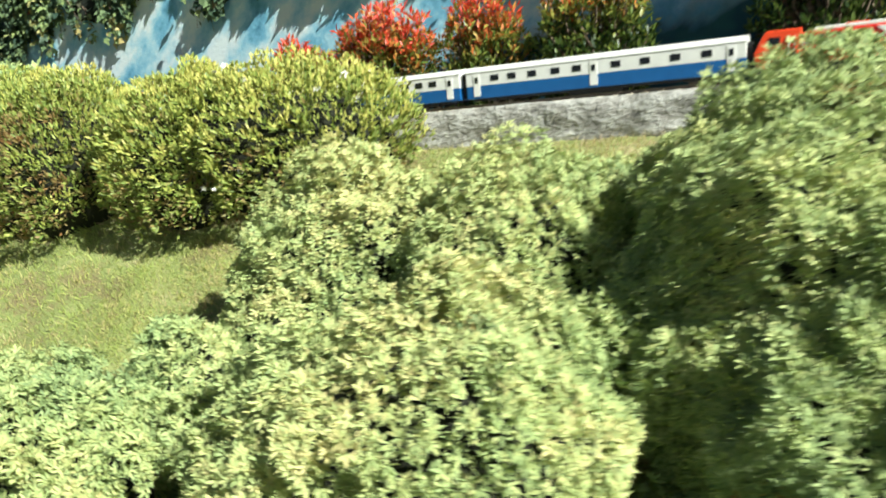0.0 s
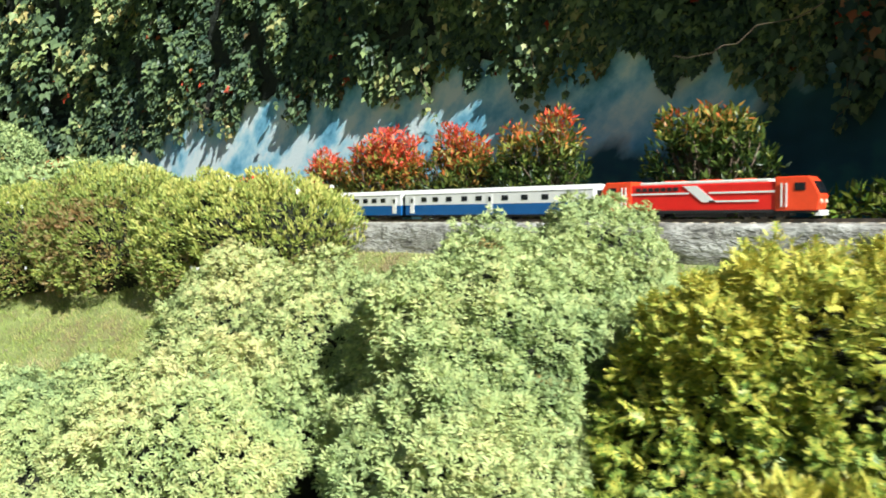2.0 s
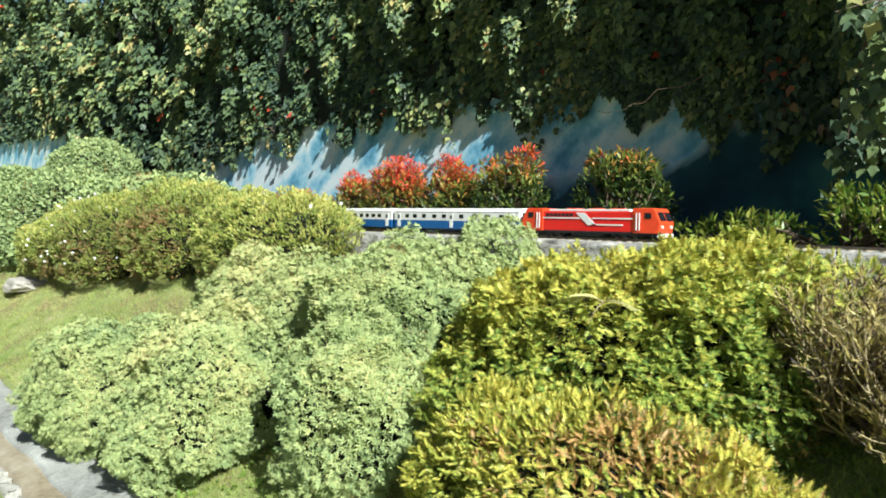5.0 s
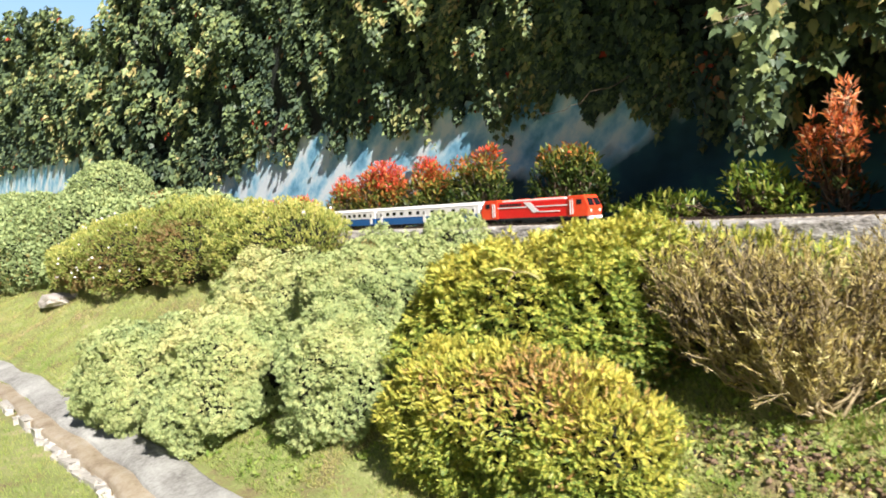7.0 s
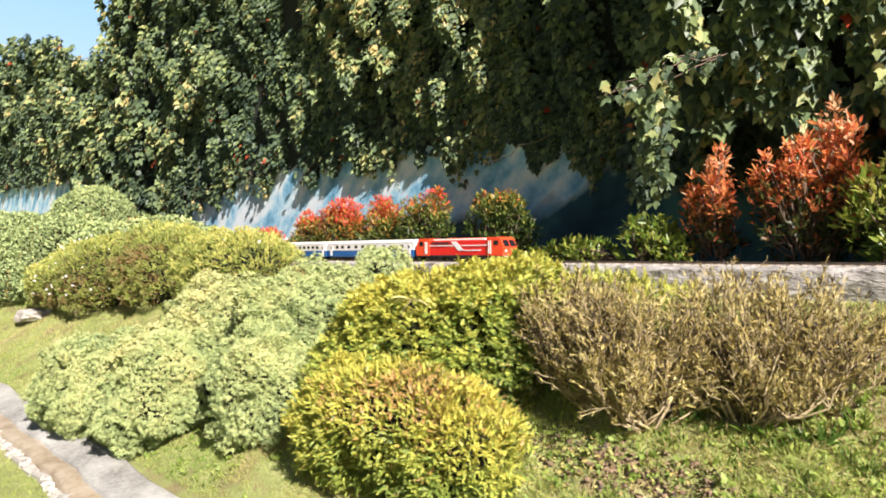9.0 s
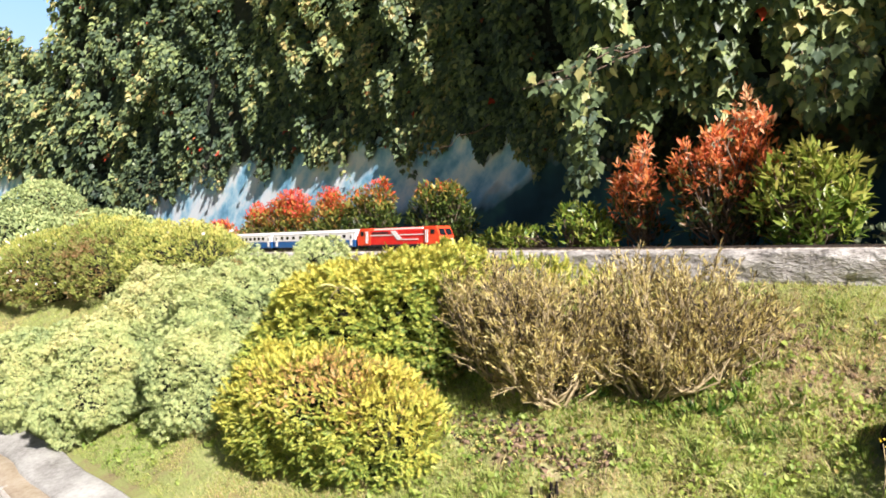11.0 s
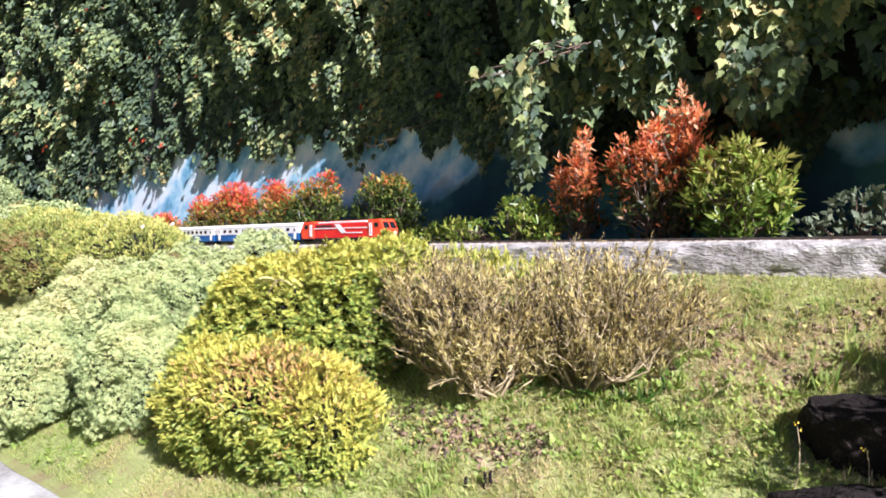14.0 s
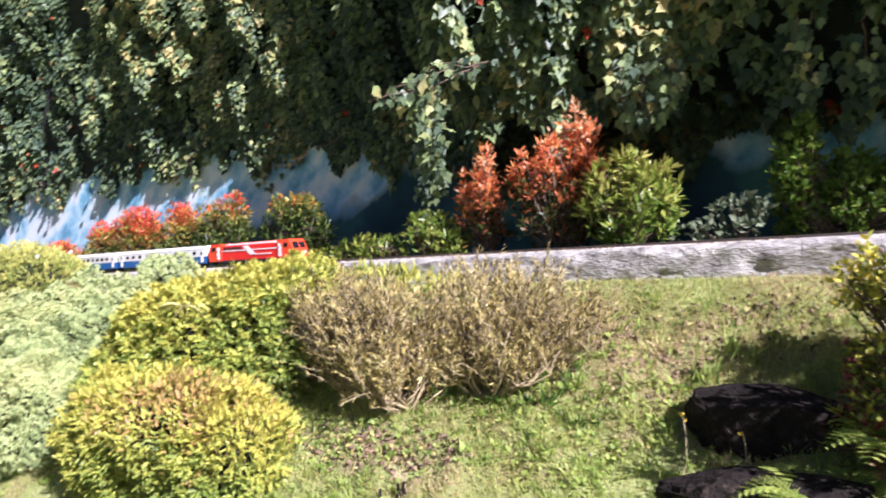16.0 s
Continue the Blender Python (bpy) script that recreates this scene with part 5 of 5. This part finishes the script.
turf("short sunlit grass with dry straw patches on the slope", -0.4, 2.7, -1.45, -0.01, 165000, 0.022)
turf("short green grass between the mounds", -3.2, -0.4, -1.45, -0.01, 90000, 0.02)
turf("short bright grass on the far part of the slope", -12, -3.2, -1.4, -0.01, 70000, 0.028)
turf("short bright lawn below the stone edging", -9, -0.5, -3.2, -1.80, 60000, 0.026)
turf("short mown lawn on the open ground", -0.5, 5.0, -4.2, -1.45, 30000, 0.05)
turf("short mown lawn running on beside the shrubs", 2.7, 5.5, -1.45, -0.01, 25000, 0.04)
def tufts_of_grass(label, count, x0, x1, y0, y1, per, size):
    c = np.stack([rng.uniform(x0, x1, count), rng.uniform(y0, y1, count)], -1)
    c = c[wobble(np.column_stack([c, 0 * c[:, 0]]), 4.5, 0) > -0.4]
    c = c[~worn(c[:, 0], c[:, 1]) | (rng.random(len(c)) < 0.3)]
    q = np.repeat(c, per, 0)
    off = rng.normal(size=q.shape) * 0.011
    P = np.column_stack([q + off, gz(q[:, 0] + off[:, 0], q[:, 1] + off[:, 1]) - 0.003])
    tip = unit(np.column_stack([off * 45, np.ones(len(q))]) + rng.normal(size=(len(q), 3)) * 0.2)
    long = np.repeat(rng.uniform(0.6, 1.5, len(c)), per) * rng.uniform(0.6, 1.2, len(q)) * size
    tone = np.repeat(rng.uniform(0.35, 0.95, len(c)), per)
    return tagged(new("grass_tuft", leaves("grass_tuft", P, tip, scatter(np.tile([0.4, -0.6, 0.5], (len(P), 1)), 0.5), long, tone, BLADE, L_GRASS)), label, "grass", kind="stuff")


tufts_of_grass("small uneven green grass tufts on the slope", 900, 0.2, 2.5, -1.4, -0.04, 16, 0.034)
V, F = [], []
for c, m, r in (((1.28, -0.16), 26, (0.08, 0.04)), ((1.47, -0.31), 46, (0.06, 0.04)), ((1.95, -0.20), 60, (0.10, 0.05)), ((1.62, -0.22), 26, (0.12, 0.04)), ((0.85, -0.86), 150, (0.17, 0.05)), ((1.38, -0.42), 30, (0.06, 0.04)), ((1.72, -0.40), 24, (0.12, 0.06))):
    for _ in range(m):
        x, y = np.array(c) + rng.normal(size=2) * r
        d = unit(rng.normal(size=(8, 3))) * rng.uniform(0.6, 1.2, (8, 1)) * rng.uniform(0.006, 0.017) * [1, 1, 0.7]
        h = np.sign(np.array(list(itertools.product((-1, 1), repeat=3)))) * 0.006 + d * 0.8
        b = len(V)
        V += list(h + [x, y, float(gz(x, min(y, -0.02))) + 0.004])
        F += [(b + q[0], b + q[1], b + q[2], b + q[3]) for q in ((0, 1, 3, 2), (4, 6, 7, 5), (0, 4, 5, 1), (2, 3, 7, 6), (0, 2, 6, 4), (1, 5, 7, 3))]
tagged(new("soil_clods", raw_mesh("soil_clods", V, F, M_CLOD)), "crumbled brown clods of bare earth in the lawn", "soil", kind="stuff")
turf("scattered longer grass tufts on the slope", 0.2, 2.5, -1.3, -0.05, 2500, 0.04)


def weed_patch(label, count, x0, x1, y0, y1, per, lo, hi, outline, material, tone, chance, lift=0.6):
    P = np.stack([rng.uniform(x0, x1, count), rng.uniform(y0, y1, count), np.zeros(count)], -1)
    P = P[wobble(P, 4.0, 2) + 0.4 * wobble(P, 11.0, 1) > chance]
    P[:, 2] = gz(P[:, 0], P[:, 1])
    Q = np.repeat(P, per, 0) + rng.normal(size=(len(P) * per, 3)) * [0.012, 0.012, 0]
    Q[:, 2] += rng.random(len(Q)) * 0.018
    w = scatter(np.tile([0, 0, lift], (len(Q), 1)), 0.7)
    w[:, 2] = np.abs(w[:, 2])
    sizes = rng.uniform(lo, hi, len(Q)) * np.repeat(rng.uniform(0.6, 1.3, len(P)), per)
    return tagged(new("weeds", leaves("weeds", Q, w, scatter(np.tile([0.2, -0.3, 1.0], (len(Q), 1)), 0.35), sizes, np.clip(tone + 0.2 * wobble(Q, 6.0), 0.1, 1), outline, material)), label, "weeds", kind="stuff")


P = np.array([(1.835, -0.465), (1.80, -0.45), (1.86, -0.40), (1.40, -0.42), (1.36, -0.36), (1.90, -0.36), (1.52, -0.95), (0.45, -1.02)])
P = np.repeat(P, 7, 0) + rng.normal(size=(56, 2)) * 0.015
P = np.column_stack([P, gz(P[:, 0], P[:, 1])])
tagged(new("tall_grass", leaves("tall_grass", P, scatter(np.tile([0.15, -0.1, 1.0], (56, 1)), 0.35), scatter(np.tile([0.7, -0.7, 0.2], (56, 1)), 0.4), rng.uniform(0.06, 0.15, 56), 0.75, BLADE, L_GRASS)), "a few long thin grass blades standing above the lawn", "grass", kind="stuff")
weed_patch("small broad-leaved weeds in the lawn", 800, -0.2, 2.5, -1.35, -0.12, 7, 0.012, 0.028, OVAL, L_FERN, 0.45, 0.1)
weed_patch("low dark clover patches spreading through the lawn", 900, 0.3, 2.3, -1.35, -0.2, 9, 0.008, 0.016, OVAL, L_FERN, 0.3, 0.4)
weed_patch("dark narrow-leaved weed rosettes by the withered shrubs", 40, 0.95, 1.6, -0.72, -0.45, 14, 0.03, 0.06, NEEDLE, L_GREEN, 0.35, -0.6, 0.4)
weed_patch("pale round-leaved weeds beside the dark rocks", 150, 1.35, 1.95, -0.95, -0.5, 6, 0.009, 0.02, OVAL, L_FERN, 0.6, 0.2, 0.7)
weed_patch("fine-leaved pale weeds near the gutter", 1200, -3.2, 0.4, -1.42, -0.5, 7, 0.012, 0.026, OVAL, L_FERN, 0.5, 0.0)
P = np.concatenate([np.array(c) + rng.normal(size=(m, 2)) * r for c, m, r in (((0.92, -0.87), 380, (0.18, 0.05)), ((0.60, -0.84), 250, (0.14, 0.06)), ((0.55, -0.95), 160, (0.14, 0.06)), ((1.5, -0.30), 260, (0.2, 0.08)), ((1.95, -0.22), 260, (0.16, 0.06)), ((1.3, -0.7), 200, (0.4, 0.2)))])
P = np.column_stack([P, gz(P[:, 0], P[:, 1]) + 0.008 + 0.012 * rng.random(len(P))])
tagged(new("leaf_litter", leaves("leaf_litter", P, scatter(np.tile([0, 0, 0.1], (len(P), 1)), 1.0), scatter(np.tile([0, -0.4, 1.0], (len(P), 1)), 0.4), rng.uniform(0.007, 0.019, len(P)), 0.34 + 0.15 * wobble(P, 9.0), OVAL, L_DEAD)), "dry brown fallen leaves strewn on the lawn", "leaves", kind="stuff")

# pale hazy sky far behind the wall's end
bm = bmesh.new()
bm.faces.new([bm.verts.new(p) for p in ((-420, -60, -10), (-420, 420, -10), (-420, 420, 160), (-420, -60, 160))])
m, t, p, out = nodes_of("sky_haze")
em = t.nodes.new("ShaderNodeEmission")
g = t.nodes.new("ShaderNodeTexCoord")
s = t.nodes.new("ShaderNodeSeparateXYZ")
t.links.new(g.outputs["Object"], s.inputs["Vector"])
r = ramp_node(t, maths(t, "DIVIDE", s.outputs["Z"], 160.0), [(0.0, (0.50, 0.62, 0.66)), (1.0, (0.22, 0.42, 0.60))])
t.links.new(r.outputs["Color"], em.inputs["Color"])
em.inputs["Strength"].default_value = 0.8
t.links.new(em.outputs["Emission"], out.inputs["Surface"])
tagged(part("backdrop", bm, m, None, "pale hazy blue sky far away"), "", "sky", kind="structure")
